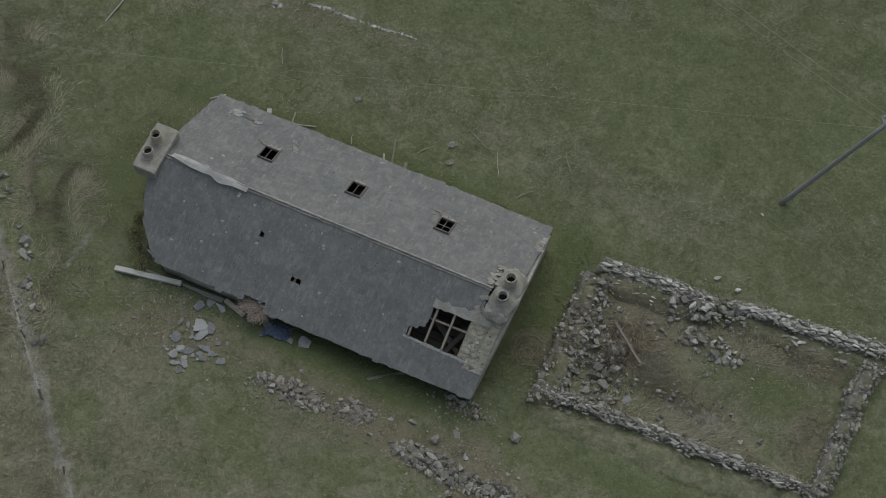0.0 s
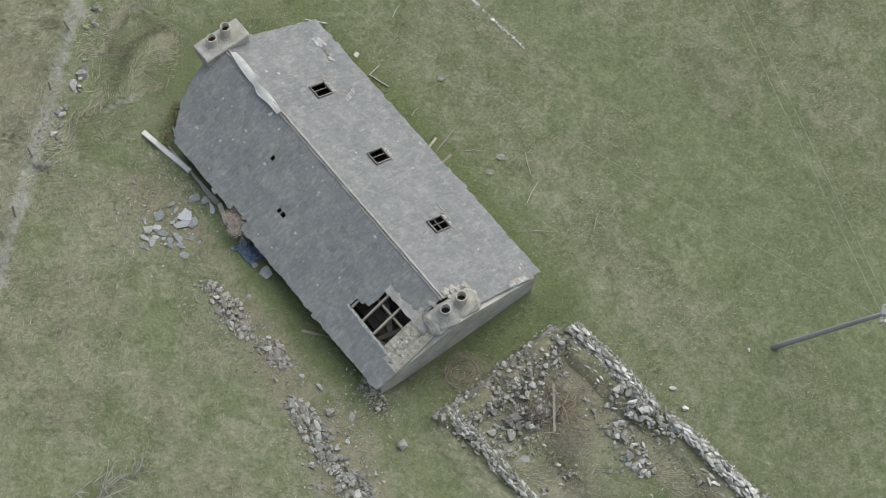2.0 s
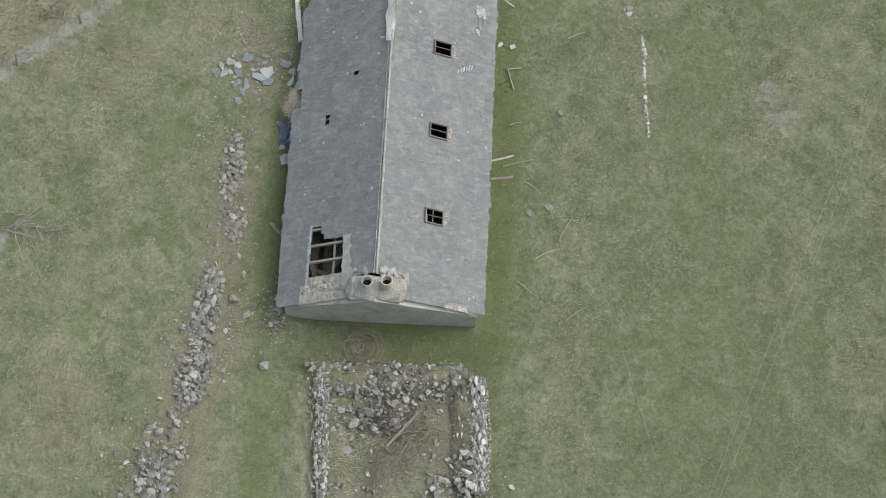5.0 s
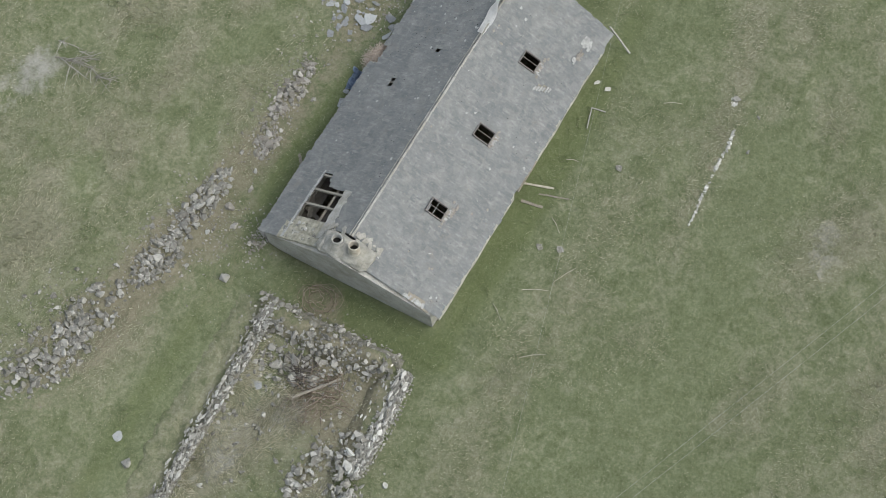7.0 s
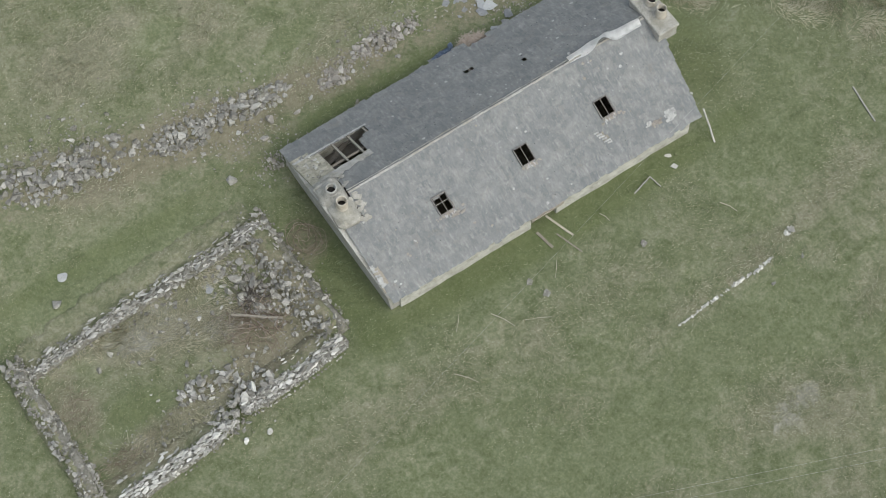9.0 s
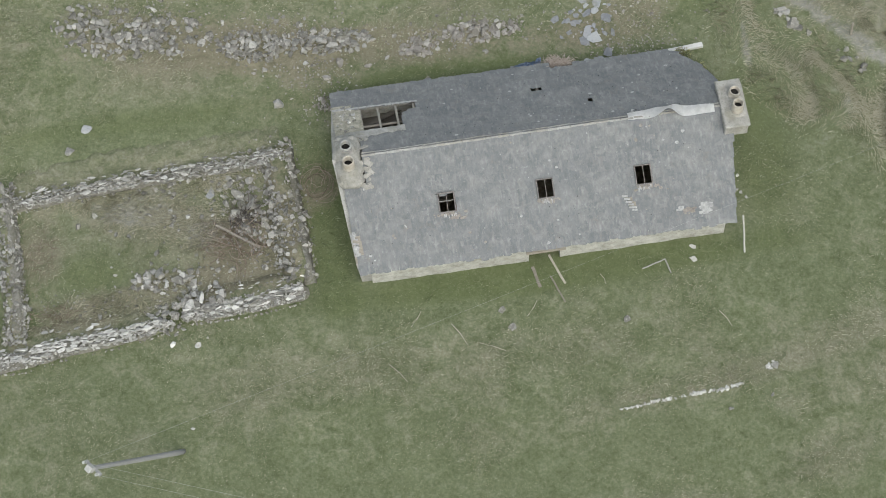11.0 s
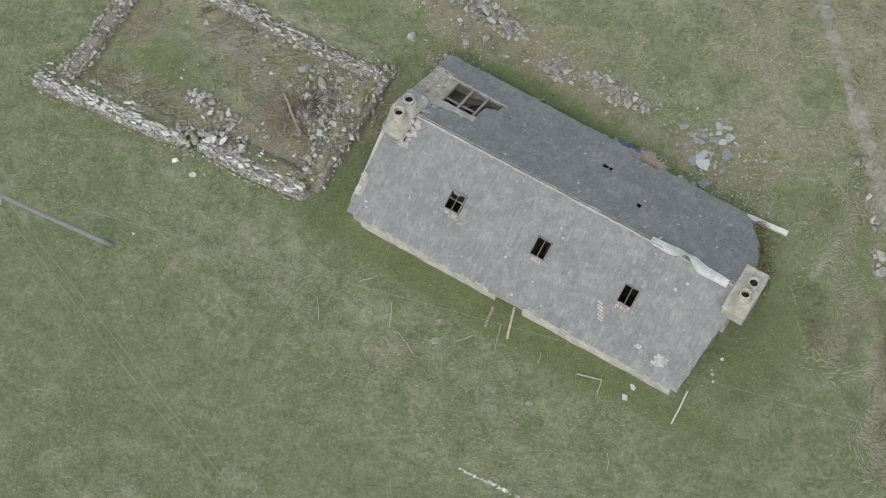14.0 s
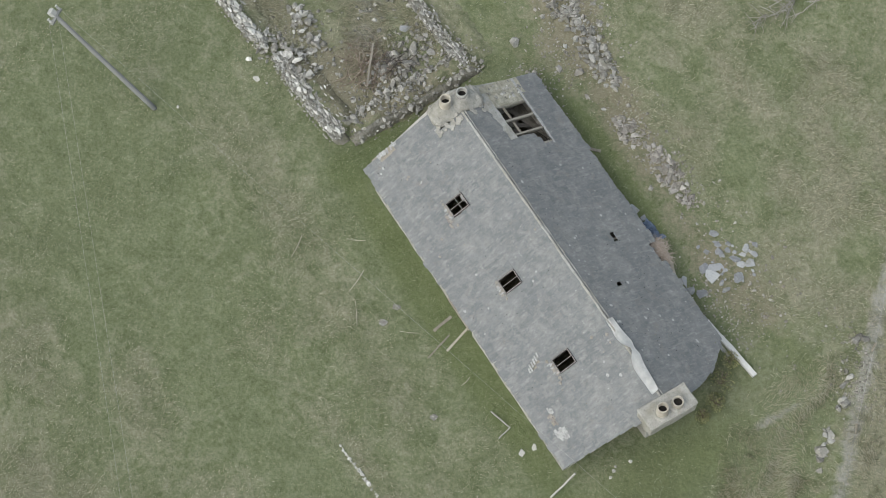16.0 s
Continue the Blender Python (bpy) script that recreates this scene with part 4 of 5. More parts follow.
for key, path in {"north": [(-8.6, 1.70, 0.20, 0.24), (-14, 1.52, 0.21, 0.26), (-17.6, 1.27, 0.20, 0.24)], "west": [(-17.75, 1.9, 0.30, 0.45), (-17.7, -2.7, 0.30, 0.45), (-17.85, -3.6, 0.30, 0.36)],
                  "south": [(-18.8, -4.30, 0.28, 0.26), (-17.8, -4.20, 0.32, 0.30), (-16.5, -4.02, 0.32, 0.30), (-13.4, -3.80, 0.28, 0.22)],
                  "south_b": [(-11.8, -3.5, 0.30, 0.26), (-8.2, -3.25, 0.30, 0.30)], "east": [(-8.15, -3.0, 0.24, 0.40), (-8.3, 2.1, 0.24, 0.34)]}.items():
    mound("wall_face", path, CORE, walls[key.split("_")[0]])

mat_of = {"north": "wall", "west": "field", "south": "wall", "east": "field"}
counts = {"north": 470, "west": 260, "south": 560, "east": 230}
for side, count in counts.items():
    paths = [p for k, p in RUIN.items() if k.split("_")[0] == side]
    lens = [sum(math.hypot(b[0] - a[0], b[1] - a[1]) for a, b in zip(p, p[1:])) for p in paths]
    for _ in range(count):
        path = rnd.choices(paths, lens)[0]
        i = rnd.choices(range(len(path) - 1), [math.hypot(b[0] - a[0], b[1] - a[1]) for a, b in zip(path, path[1:])])[0]
        a, b = path[i], path[i + 1]
        t = rnd.random()
        d = Vector((b[0] - a[0], b[1] - a[1])).normalized()
        w = a[2] + t * (b[2] - a[2])
        h = a[3] + t * (b[3] - a[3])
        if side == "north":
            u, size = rnd.uniform(0.58, 1.08), rnd.uniform(0.08, 0.21)   # the face towards the yard
            if rnd.random() < 0.10:
                u = rnd.uniform(0.35, 0.55)
        elif side == "west":
            u, size = rnd.uniform(-0.75, 0.95), rnd.uniform(0.10, 0.28)
        elif side == "south":
            u, size = rnd.uniform(-0.95, -0.25) if rnd.random() < 0.9 else rnd.uniform(-0.25, 0.6), rnd.uniform(0.09, 0.25)
        else:
            u, size = rnd.uniform(-1.0, 1.0), rnd.uniform(0.08, 0.30)
        x, y = a[0] + t * (b[0] - a[0]) - d.y * u * w, a[1] + t * (b[1] - a[1]) + d.x * u * w
        z = ground_z(x, y) - 0.02 + h * max(0.35, 1 - abs(u) ** 4) * rnd.uniform(0.75, 1.0)
        if side == "north":
            z = ground_z(x, y) + rnd.uniform(0.16, 0.40) - 0.25 * max(0, u - 0.9)
        elif side == "south" and u < -0.2:
            z = ground_z(x, y) + rnd.uniform(0.20, 0.46) - 0.35 * max(0, -u - 0.7)
        turn = math.degrees(math.atan2(d.y, d.x)) + rnd.uniform(-20, 20)
        ob = stone("white" if side == "south" and rnd.random() < (0.70 if x < -12.6 else 0.30) else mat_of[side], x, y, z, size, walls[side], turn if side in ("north", "south") else None, 0.6, tilt=14)
        if side in ("north", "south"):
            ob.scale.x *= 1.6
            ob.scale.y *= 0.75
            ob.scale.z *= 0.7


def heap(label, ovals, count, kind, sizes, height, mat_core=None):
    """A heap of stones over one or more ovals (x, y, rx, ry, turn)."""
    pile = tagged(new("stone_heap"), label, "stones", "stone heaps")
    for _ in range(count):
        cx, cy, rx, ry, turn = rnd.choices(ovals, [o[2] * o[3] for o in ovals])[0]
        r, a = math.sqrt(rnd.random()), rnd.uniform(0, 2 * math.pi)
        c, s = math.cos(radians(turn)), math.sin(radians(turn))
        u, v = r * math.cos(a) * rx, r * math.sin(a) * ry
        x, y = cx + u * c - v * s, cy + u * s + v * c
        size = (sizes[0] + (sizes[1] - sizes[0]) * rnd.random() ** 1.6) * (1.2 - 0.4 * r)
        z = ground_z(x, y) + bank_z(x, y) + max(0, 1 - r) * height * rnd.uniform(0.2, 1.0) + size * 0.09
        stone(kind, x, y, z, size, pile, None, rnd.uniform(0.5, 0.95), tilt=30)
    return pile


def small_rubble(label, count, place, kind, sizes):
    """Stones too small to pick apart, joined."""
    verts, faces = [], []
    shapes = [([v.co.copy() for v in me.vertices], [tuple(q.vertices) for q in me.polygons]) for me in ROCKS[kind]]
    for _ in range(count):
        x, y, z = place()
        v, f = rnd.choice(shapes)
        k = rnd.uniform(*sizes)
        m = pose(x, y, z, rnd.uniform(-30, 30), rnd.uniform(-30, 30), rnd.uniform(0, 360)) @ Matrix.Diagonal((k * rnd.uniform(0.8, 1.4), k, k * rnd.uniform(0.6, 1.0), 1))
        b = len(verts)
        verts += [m @ p for p in v]
        faces += [tuple(b + i for i in q) for q in f]
    return tagged(raw("small_rubble", verts, faces, ROCKS[kind][0].materials[0]), label, "rubble", kind="stuff")


def near_walls(keys=("north", "south_a", "south_b")):
    key = rnd.choice(keys)
    path = RUIN[key]
    a, b = rnd.choice(list(zip(path, path[1:])))
    t = rnd.random()
    d = Vector((b[0] - a[0], b[1] - a[1])).normalized()
    u = {"north": rnd.uniform(0.5, 1.15), "west": rnd.uniform(-0.9, 1.0), "east": rnd.uniform(-1.3, 1.2)}.get(key, rnd.uniform(-1.15, -0.1))
    w = a[2] + t * (b[2] - a[2])
    x, y = a[0] + t * (b[0] - a[0]) - d.y * u * w, a[1] + t * (b[1] - a[1]) + d.x * u * w
    return x, y, ground_z(x, y) + max(bank_z(x, y), 0.26 if abs(u) < 1.1 else 0.0) + 0.01


def near_heaps():
    cx, cy, rx, ry = rnd.choice(((-1.2, 5.6, 2.0, 0.6), (-3.2, 5.1, 1.1, 0.6), (-6.7, 6.05, 2.2, 0.7), (-9.0, 6.3, 1.5, 0.7), (-12.5, 7.5, 2.4, 1.2), (-6.4, 3.3, 1.2, 0.5), (-7.0, 4.6, 1.6, 0.8), (-10, -0.3, 0.9, 1.8), (-12.2, -3.0, 1.6, 0.9), (3.4, 5.0, 2.4, 1.0), (8.5, 6.0, 1.0, 0.6), (3.8, 3.9, 1.6, 0.4), (7.4, 6.9, 1.6, 0.5)))
    x, y = cx + rnd.gauss(0, rx * 0.55), cy + rnd.gauss(0, ry * 0.6)
    return x, y, ground_z(x, y) + bank_z(x, y) + 0.01


small_rubble("small limed stones packed along the ruined walls", 2500, near_walls, "wall", (0.04, 0.12))
small_rubble("small grey stones packed along the ruined walls", 800, lambda: near_walls(("west", "west", "east", "south_b")), "field", (0.04, 0.12))
def in_ruin():
    cx, cy, rx, ry = rnd.choice(((-10.0, 0.0, 1.3, 2.2), (-9.4, -1.5, 1.0, 1.0), (-12.4, -2.2, 2.4, 0.8), (-8.7, 0.0, 0.9, 3.0), (-15.5, -2.6, 2.0, 0.6), (-13.0, 1.4, 4.0, 0.35)))
    x, y = cx + rnd.gauss(0, rx * 0.6), cy + rnd.gauss(0, ry * 0.6)
    return x, y, ground_z(x, y) + bank_z(x, y) + 0.005


small_rubble("small stones and rubble lying inside the ruin", 450, in_ruin, "field", (0.03, 0.12))
small_rubble("small broken stones strewn round the heaps", 2200, near_heaps, "rubble", (0.03, 0.11))

heap("long spread of pale rubble stones in the grass", [(-1.2, 5.22, 1.3, 0.42, -2), (-0.2, 5.25, 0.6, 0.36, 10), (-3.3, 4.98, 0.8, 0.44, 12)], 280, "rubble", (0.07, 0.34), 0.07)
heap("dense heap of grey field stones in a row", [(-6.6, 5.65, 1.8, 0.48, -4), (-8.9, 5.85, 1.3, 0.55, -10)], 400, "field", (0.08, 0.42), 0.12)
heap("dense heap of pale field stones in a row", [(-11.7, 6.7, 1.5, 0.75, -14), (-13.9, 7.1, 1.8, 1.0, -20)], 380, "field", (0.08, 0.42), 0.12)
heap("stray stones scattered beyond the rubble rows", [(-12.6, 7.6, 2.8, 1.7, -25), (-8.2, 5.9, 2.6, 1.1, -8), (-2.0, 5.2, 3.0, 0.9, 0)], 150, "field", (0.06, 0.30), 0.0)
heap("loose stones fallen from the cottage corner", [(-6.35, 3.25, 0.9, 0.35, -15)], 60, "rubble", (0.10, 0.26), 0.08)
heap("rubble spilled inside the ruined enclosure", [(-9.9, 0.0, 0.75, 1.3, 10), (-9.4, -1.6, 0.5, 0.6, 0), (-10.2, 0.9, 0.6, 0.4, 0)], 92, "field", (0.10, 0.34), 0.12)
heap("large tumbled blocks inside the ruin", [(-10.0, 0.1, 0.6, 1.2, 0), (-9.4, -0.6, 0.4, 0.8, 0), (-11.6, -3.0, 0.9, 0.35, 5), (-12.6, -2.2, 1.0, 0.3, 0)], 34, "field", (0.34, 0.55), 0.10)
heap("collapsed stones in the breach of the wall", [(-11.7, -3.1, 1.0, 0.7, 8), (-12.9, -3.5, 0.7, 0.6, 0), (-12.9, -2.1, 1.2, 0.45, -8)], 170, "wall", (0.13, 0.38), 0.22)
heap("stones strewn over the floor of the ruin", [(-14.2, -2.95, 1.3, 0.35, 2), (-9.3, 0.2, 0.7, 2.2, 0), (-10.0, 0.2, 1.1, 1.6, 5), (-9.6, -1.5, 0.9, 0.9, 0), (-12.6, -2.0, 2.0, 0.55, -6), (-11.3, -2.3, 0.9, 0.6, 0), (-13.5, 1.3, 3.5, 0.25, 0), (-12, 0, 3, 1.5, 0)], 225, "field", (0.06, 0.28), 0.04)
heap("tumbled stones topping the end wall", [(-8.7, -0.2, 0.75, 2.6, 0), (-9.0, 1.5, 0.8, 0.6, 0), (-8.7, -2.6, 0.8, 0.6, 0)], 40, "field", (0.08, 0.30), 0.06)
heap("scatter of small stones on thin turf", [(4.2, 5.2, 2.0, 1.0, 0), (-9.5, 5.0, 1.6, 0.6, 0), (-7.0, 4.7, 1.2, 0.7, 0), (3.0, 6.2, 2.5, 1.0, 0)], 120, "rubble", (0.05, 0.15), 0.0)
heap("line of small white stones edging an old path", [(1.55, -8.84, 0.45, 0.04, 3), (2.5, -8.77, 0.6, 0.05, 3), (3.6, -8.70, 0.6, 0.06, 2), (4.7, -8.66, 0.5, 0.07, 8), (6.2, -8.1, 0.22, 0.10, 30)], 190, "white", (0.06, 0.17), 0.0)
heap("stones strewn along the fence line", [(7.7, 6.1, 0.45, 0.22, -45), (8.4, 5.5, 0.5, 0.22, -45), (7.2, 7.1, 0.4, 0.2, -45), (9.4, 4.1, 0.8, 0.25, -46), (11.2, 2.4, 0.8, 0.25, -46)], 46, "field", (0.12, 0.46), 0.0)

for kind, x, y, size, label in (
        ("field", -8.33, 3.6, 0.52, "single large grey boulder in the grass"), ("white", -12.84, -4.42, 0.34, "white boulder beside the ruined wall"),
        ("white", -12.03, -4.55, 0.30, "white boulder beside the ruined wall"), ("slab", -14.87, 3.63, 0.60, "flat grey slab in the grass"),
        ("field", -15.5, 2.95, 0.42, "grey stone in the grass"), ("wall", -7.25, 4.95, 0.26, "pale squared stone in the grass"),
        ("rubble", -6.6, 4.35, 0.40, "flat pale stone in the grass"), ("rubble", -6.1, 4.8, 0.44, "flat pale stone in the grass"), ("rubble", -5.15, 4.55, 0.26, "small pale stone in the grass"),
        ("wall", 6.3, -8.15, 0.36, "pale upright stone at the end of the stone line"), ("slab", -11.05, 0.85, 0.48, "flat grey slab inside the ruin"),
        ("field", -10.1, 0.55, 0.42, "grey boulder inside the ruin"), ("white", 6.47, -1.25, 0.20, "small white stone by the gable"), ("white", 6.47, -1.9, 0.17, "small white stone by the gable"),
        ("white", 6.6, -2.1, 0.14, "small white stone by the gable"), ("wall", 6.36, -1.75, 0.12, "small white stone by the gable"), ("white", -12.5, -7.4, 0.18, "small white stone near the pole"),
        ("wall", 4.6, -9.4, 0.2, "small white stone in the field"), ("wall", 6.0, -9.1, 0.18, "small white stone in the field"), ("field", -18.5, 2.8, 0.4, "grey stone at the corner of the ruin"),
        ("field", -15.5, 0.3, 0.28, "half-sunk stone inside the ruin"), ("field", -14.9, 0.6, 0.22, "half-sunk stone inside the ruin")):
    ob = stone(kind, x, y, ground_z(x, y) + size * (0.14 if kind != "slab" else 0.05), size, None, None, 0.8, "boulder" if kind != "slab" else "stone_slab", 12)
    tagged(ob, label, "stone")

for x, y, size in ((-2.09, -4.87, 0.32), (-1.85, -5.52, 0.30), (1.86, -5.78, 0.32), (4.48, -3.62, 0.26), (4.42, -4.08, 0.32)):
    ob = stone("pale_slab", x, y, ground_z(x, y) + 0.045, size, None, None, 0.9, "fallen_slate", 5)
    tagged(ob, "pale fallen roof slate lying in the grass", "slate", "fallen slates")
for x, y, size in ((3.14, 5.06, .42), (2.82, 5.42, .45), (2.95, 5.68, .45), (2.64, 4.40, .55), (2.28, 4.34, .60), (2.45, 4.62, .55), (2.11, 5.08, .42), (1.41, 5.26, .42), (1.81, 4.72, .35), (2.55, 5.35, .45), (2.45, 5.85, .40),
                   (2.0, 5.45, .30), (2.7, 5.9, .45), (3.3, 4.5, .3), (3.0, 3.75, .5), (2.7, 3.5, .5), (2.35, 3.55, .45), (1.25, 3.5, .4), (0.62, 3.42, .4), (-0.75, 3.5, .55), (-0.3, 3.6, .35)):
    ob = stone("slab", x, y, ground_z(x, y) + 0.05 + rnd.uniform(0, 0.02), size * 0.92, None, None, 0.8, "loose_slate", 5)
    tagged(ob, "loose blue-grey slate in a scattered stack", "slate", "loose slates behind the cottage")

for _ in range(26):   # smaller broken pieces among them
    x, y, size = 2.4 + rnd.gauss(0, 0.50), 5.0 + rnd.gauss(0, 0.48), rnd.uniform(0.12, 0.27)
    ob = stone("slab", x, y, ground_z(x, y) + 0.03 + rnd.uniform(0, 0.02), size, None, None, 0.8, "loose_slate", 6)
    tagged(ob, "small broken piece of blue-grey slate on thin turf", "slate", "loose slates behind the cottage")

# ---- tangles ----
def tangle(name, cx, cy, z0, rx, ry, h, count, length, r, mat, label, category, curl=0.6, split=""):
    whole = tagged(new(name), label, category) if split else None
    bm = bmesh.new()
    for _ in range(count):
        a, q = rnd.uniform(0, 2 * math.pi), math.sqrt(rnd.random())
        p = Vector((cx + q * rx * math.cos(a), cy + q * ry * math.sin(a), z0 + rnd.uniform(0.02, h) * (1.1 - q)))
        d = Vector((rnd.gauss(0, 1), rnd.gauss(0, 1), rnd.gauss(0, 0.25))).normalized()
        turn = rnd.uniform(-curl, curl)
        pts = []
        for k in range(5):
            pts.append(p.copy())
            p += d * length * rnd.uniform(0.6, 1.3) / 4
            d = (Matrix.Rotation(turn, 3, "Z") @ d + Vector((0, 0, rnd.uniform(-0.15, 0.12)))).normalized()
            p.z = max(p.z, z0)
        rr = r * rnd.uniform(0.6, 1.4)
        tube(bm, pts, [rr, rr, rr * 0.9, rr * 0.7, rr * 0.4], 4)
        if split:
            part(split, bm, mat, whole)
            bm = bmesh.new()
    if split:
        bm.free()
        return whole
    return tagged(part(name, bm, mat), label, category, kind="stuff")


tangle("brushwood", -10.0, -0.25, ground_z(-10.0, -0.25), 0.40, 0.42, 0.30, 70, 0.6, 0.013, DARKTWIG, "small heap of dark dead sticks among the stones", "brush")
tangle("brushwood", -10.45, -1.15, ground_z(-10.3, -1.1), 0.85, 0.75, 0.26, 130, 0.85, 0.011, TWIG, "heap of reddish-brown dead brushwood in the ruin", "brush")
tangle("dead_stalks", -16.75, -0.45, ground_z(-16.75, -0.45), 0.45, 0.8, 0.22, 55, 0.45, 0.006, TWIG, "brown dead stalks inside the ruined wall", "plant")
tangle("dead_stalks", -16.6, -2.75, ground_z(-16.6, -2.75), 0.9, 0.22, 0.2, 50, 0.4, 0.007, TWIG, "brown dead stalks under the ruined wall", "plant")
tangle("dead_stalks", -11.45, -0.6, ground_z(-11.45, -0.6), 0.5, 0.5, 0.16, 90, 0.4, 0.006, GREYWOOD, "grey withered stalks on the floor of the ruin", "plant")
plank("stripped_log", (-10.95, -0.50, 0.40), (-9.62, -1.55, 0.38), 0.075, 0.06, TIMBER, "bleached split log lying on the brushwood", "log")
branch = tagged(new("dead_branch"), "bleached dead branch lying in the grass", "branch")
for a, b in (((-4.35, 12.75), (-3.95, 11.2)), ((-4.3, 12.6), (-4.5, 11.3)), ((-4.2, 12.3), (-3.6, 11.4)), ((-4.25, 12.4), (-4.15, 10.8)), ((-3.75, 13.0), (-3.7, 11.9)), ((-4.3, 11.2), (-4.05, 10.5))):
    bm = bmesh.new()
    p, q = Vector((*a, ground_z(*a) + 0.06)), Vector((*b, ground_z(*b) + 0.12))
    pts = [p.lerp(q, i / 5) + Vector((rnd.gauss(0, 0.04), rnd.gauss(0, 0.04), 0.08 * math.sin(i))) * (i > 0) for i in range(6)]
    tube(bm, pts, [0.028, 0.025, 0.021, 0.017, 0.012, 0.006], 5)
    for _ in range(13):
        i = rnd.randint(1, 4)
        e = pts[i] + Vector((rnd.gauss(0, 0.28), -abs(rnd.gauss(0.2, 0.22)), rnd.uniform(-0.03, 0.12)))
        tube(bm, [pts[i], pts[i].lerp(e, 0.5) + Vector((0, 0, 0.03)), e], [0.011, 0.009, 0.005], 4)
    tagged(part("limb", bm, GREYWOOD, branch), kind="stuff")
tangle("fern_bundle", 1.15, 3.15, 1.15, 0.56, 0.40, 0.26, 760, 0.30, 0.008, FERN, "clump of dead brown fern over the broken eaves", "plant")
ob = stone("slab", 1.05, 2.95, 1.46, 0.5, None, None, 1.5, "eaves_slab", 10)
tagged(ob, "pale slab left lying on the broken eaves", "stone")
coil = tagged(new("wire_coil"), "loose coil of old fencing wire in the grass", "wire coil")
for k in range(10):
    bm = bmesh.new()
    r, ox, oy = rnd.uniform(0.26, 0.68), rnd.uniform(-0.20, 0.20), rnd.uniform(-0.28, 0.28)
    squash, turn = rnd.uniform(0.6, 1.0), rnd.uniform(0.15, 0.24)
    a0 = rnd.uniform(0, 6)
    pts = []
    for i in range(29):
        a = a0 + i / 28 * rnd.uniform(5.2, 6.2)
        x, y = -7.36 + ox + r * squash * math.cos(a0 + i * turn) + 0.03 * math.sin(i * 0.9 + k), 0.56 + oy + r * math.sin(a0 + i * turn)
        pts.append((x, y, ground_z(x, y) + 0.10 + 0.05 * math.sin(a * 2 + k)))
    tube(bm, pts, 0.009, 4)
    part("wire_loop", bm, TWIG, coil)
# crumpled blue sheet
bm = bmesh.new()
side = 26
grid = [[bm.verts.new((0, 0, 0)) for _ in range(side)] for _ in range(side)]
for j in range(side):
    for i in range(side):
        u, v = i / (side - 1) - 0.5, j / (side - 1) - 0.5
        k = 1 + 0.25 * lump(u, v, 3.0, 9.0)
        x, y = 0.20 + u * 0.85 * k + 0.1 * lump(u, v, 6, 3), 3.50 + v * 0.55 * k + 0.1 * u + 0.08 * lump(u, v, 7, 5)
        grid[j][i].co = (x, y, ground_z(x, y) + 0.03 + 0.16 * max(0, 0.5 - math.hypot(u, v)) + 0.09 * abs(lump(u, v, 8.0, 1.0)) + 0.05 * lump(u, v, 19.0, 4.0))
for j in range(side - 1):
    for i in range(side - 1):
        bm.faces.new((grid[j][i], grid[j][i + 1], grid[j + 1][i + 1], grid[j + 1][i]))
bmesh.ops.solidify(bm, geom=bm.faces[:], thickness=0.008)
tagged(part("blue_tarpaulin", bm, TARP), "crumpled blue plastic sheet lying against the back wall", "tarpaulin")

# ---- shrubs at the north-east corner ----
def shrub(x, y, r, h, label):
    bush = tagged(new("shrub"), label, "shrub")
    g = ground_z(x, y)
    bm = bmesh.new()
    for _ in range(14):
        a = rnd.uniform(0, 6.28)
        e = Vector((x + r * math.cos(a) * rnd.uniform(0.3, 1), y + r * math.sin(a) * rnd.uniform(0.3, 1), g + h * rnd.uniform(0.6, 1)))
        m = Vector((x, y, g)).lerp(e, 0.5) + Vector((0, 0, h * 0.15))
        tube(bm, [(x, y, g), m, e], [0.015, 0.01, 0.005], 4)
    part("stem_cluster", bm, TWIG, bush)
    verts, faces = [], []
    for _ in range(240):
        a, q = rnd.uniform(0, 6.28), math.sqrt(rnd.random())
        c = Vector((x + r * q * math.cos(a), y + r * q * math.sin(a), g + h * rnd.uniform(0.2, 1.05) * (1.15 - 0.6 * q)))
        u = Vector((rnd.gauss(0, 1), rnd.gauss(0, 1), rnd.gauss(0, 1))).normalized()
        v = u.orthogonal().normalized()
        s = rnd.uniform(0.02, 0.05)
        b = len(verts)
        verts += [c - u * s, c + v * s * 0.5, c + u * s, c - v * s * 0.5]
        faces.append((b, b + 1, b + 2, b + 3))
    raw("leaves", verts, faces, LEAF, bush)
    return bush


for x, y, r, h in ((5.85, 2.65, 0.40, 0.6), (6.3, 2.1, 0.34, 0.4), (5.45, 3.2, 0.3, 0.5), (6.45, 1.5, 0.26, 0.35)):
    shrub(x, y, r, h, "straggling yellow-green shrub growing against the cottage")

# ---- grass ----
def on_field():
    x, y = rnd.uniform(-22, 16), rnd.uniform(-20, 15.5)
    if -6.75 < x < 5.95 and -3.6 < y < 3.05:
        return None
    d, e, l, w = covers(x, y)
    if rnd.random() < 0.55 * e + 0.8 * w or lump(x, y, 0.8, 4.4) < rnd.uniform(-0.7, 0.45):
        return None
    return x, y, ground_z(x, y) + bank_z(x, y) * 0.9, 0.7 + 0.5 * l


def on_dry():
    x, y = rnd.uniform(-22, 16), rnd.uniform(-20, 15.5)
    if -6.75 < x < 5.95 and -3.6 < y < 3.05:
        return None
    d, e, l, w = covers(x, y)
    if d + 0.9 * lump(x, y, 0.42, 1.9) < rnd.uniform(0.15, 0.95) or l > 0.6:
        return None
    return x, y, ground_z(x, y) + bank_z(x, y) * 0.9, 0.6 + 0.6 * d


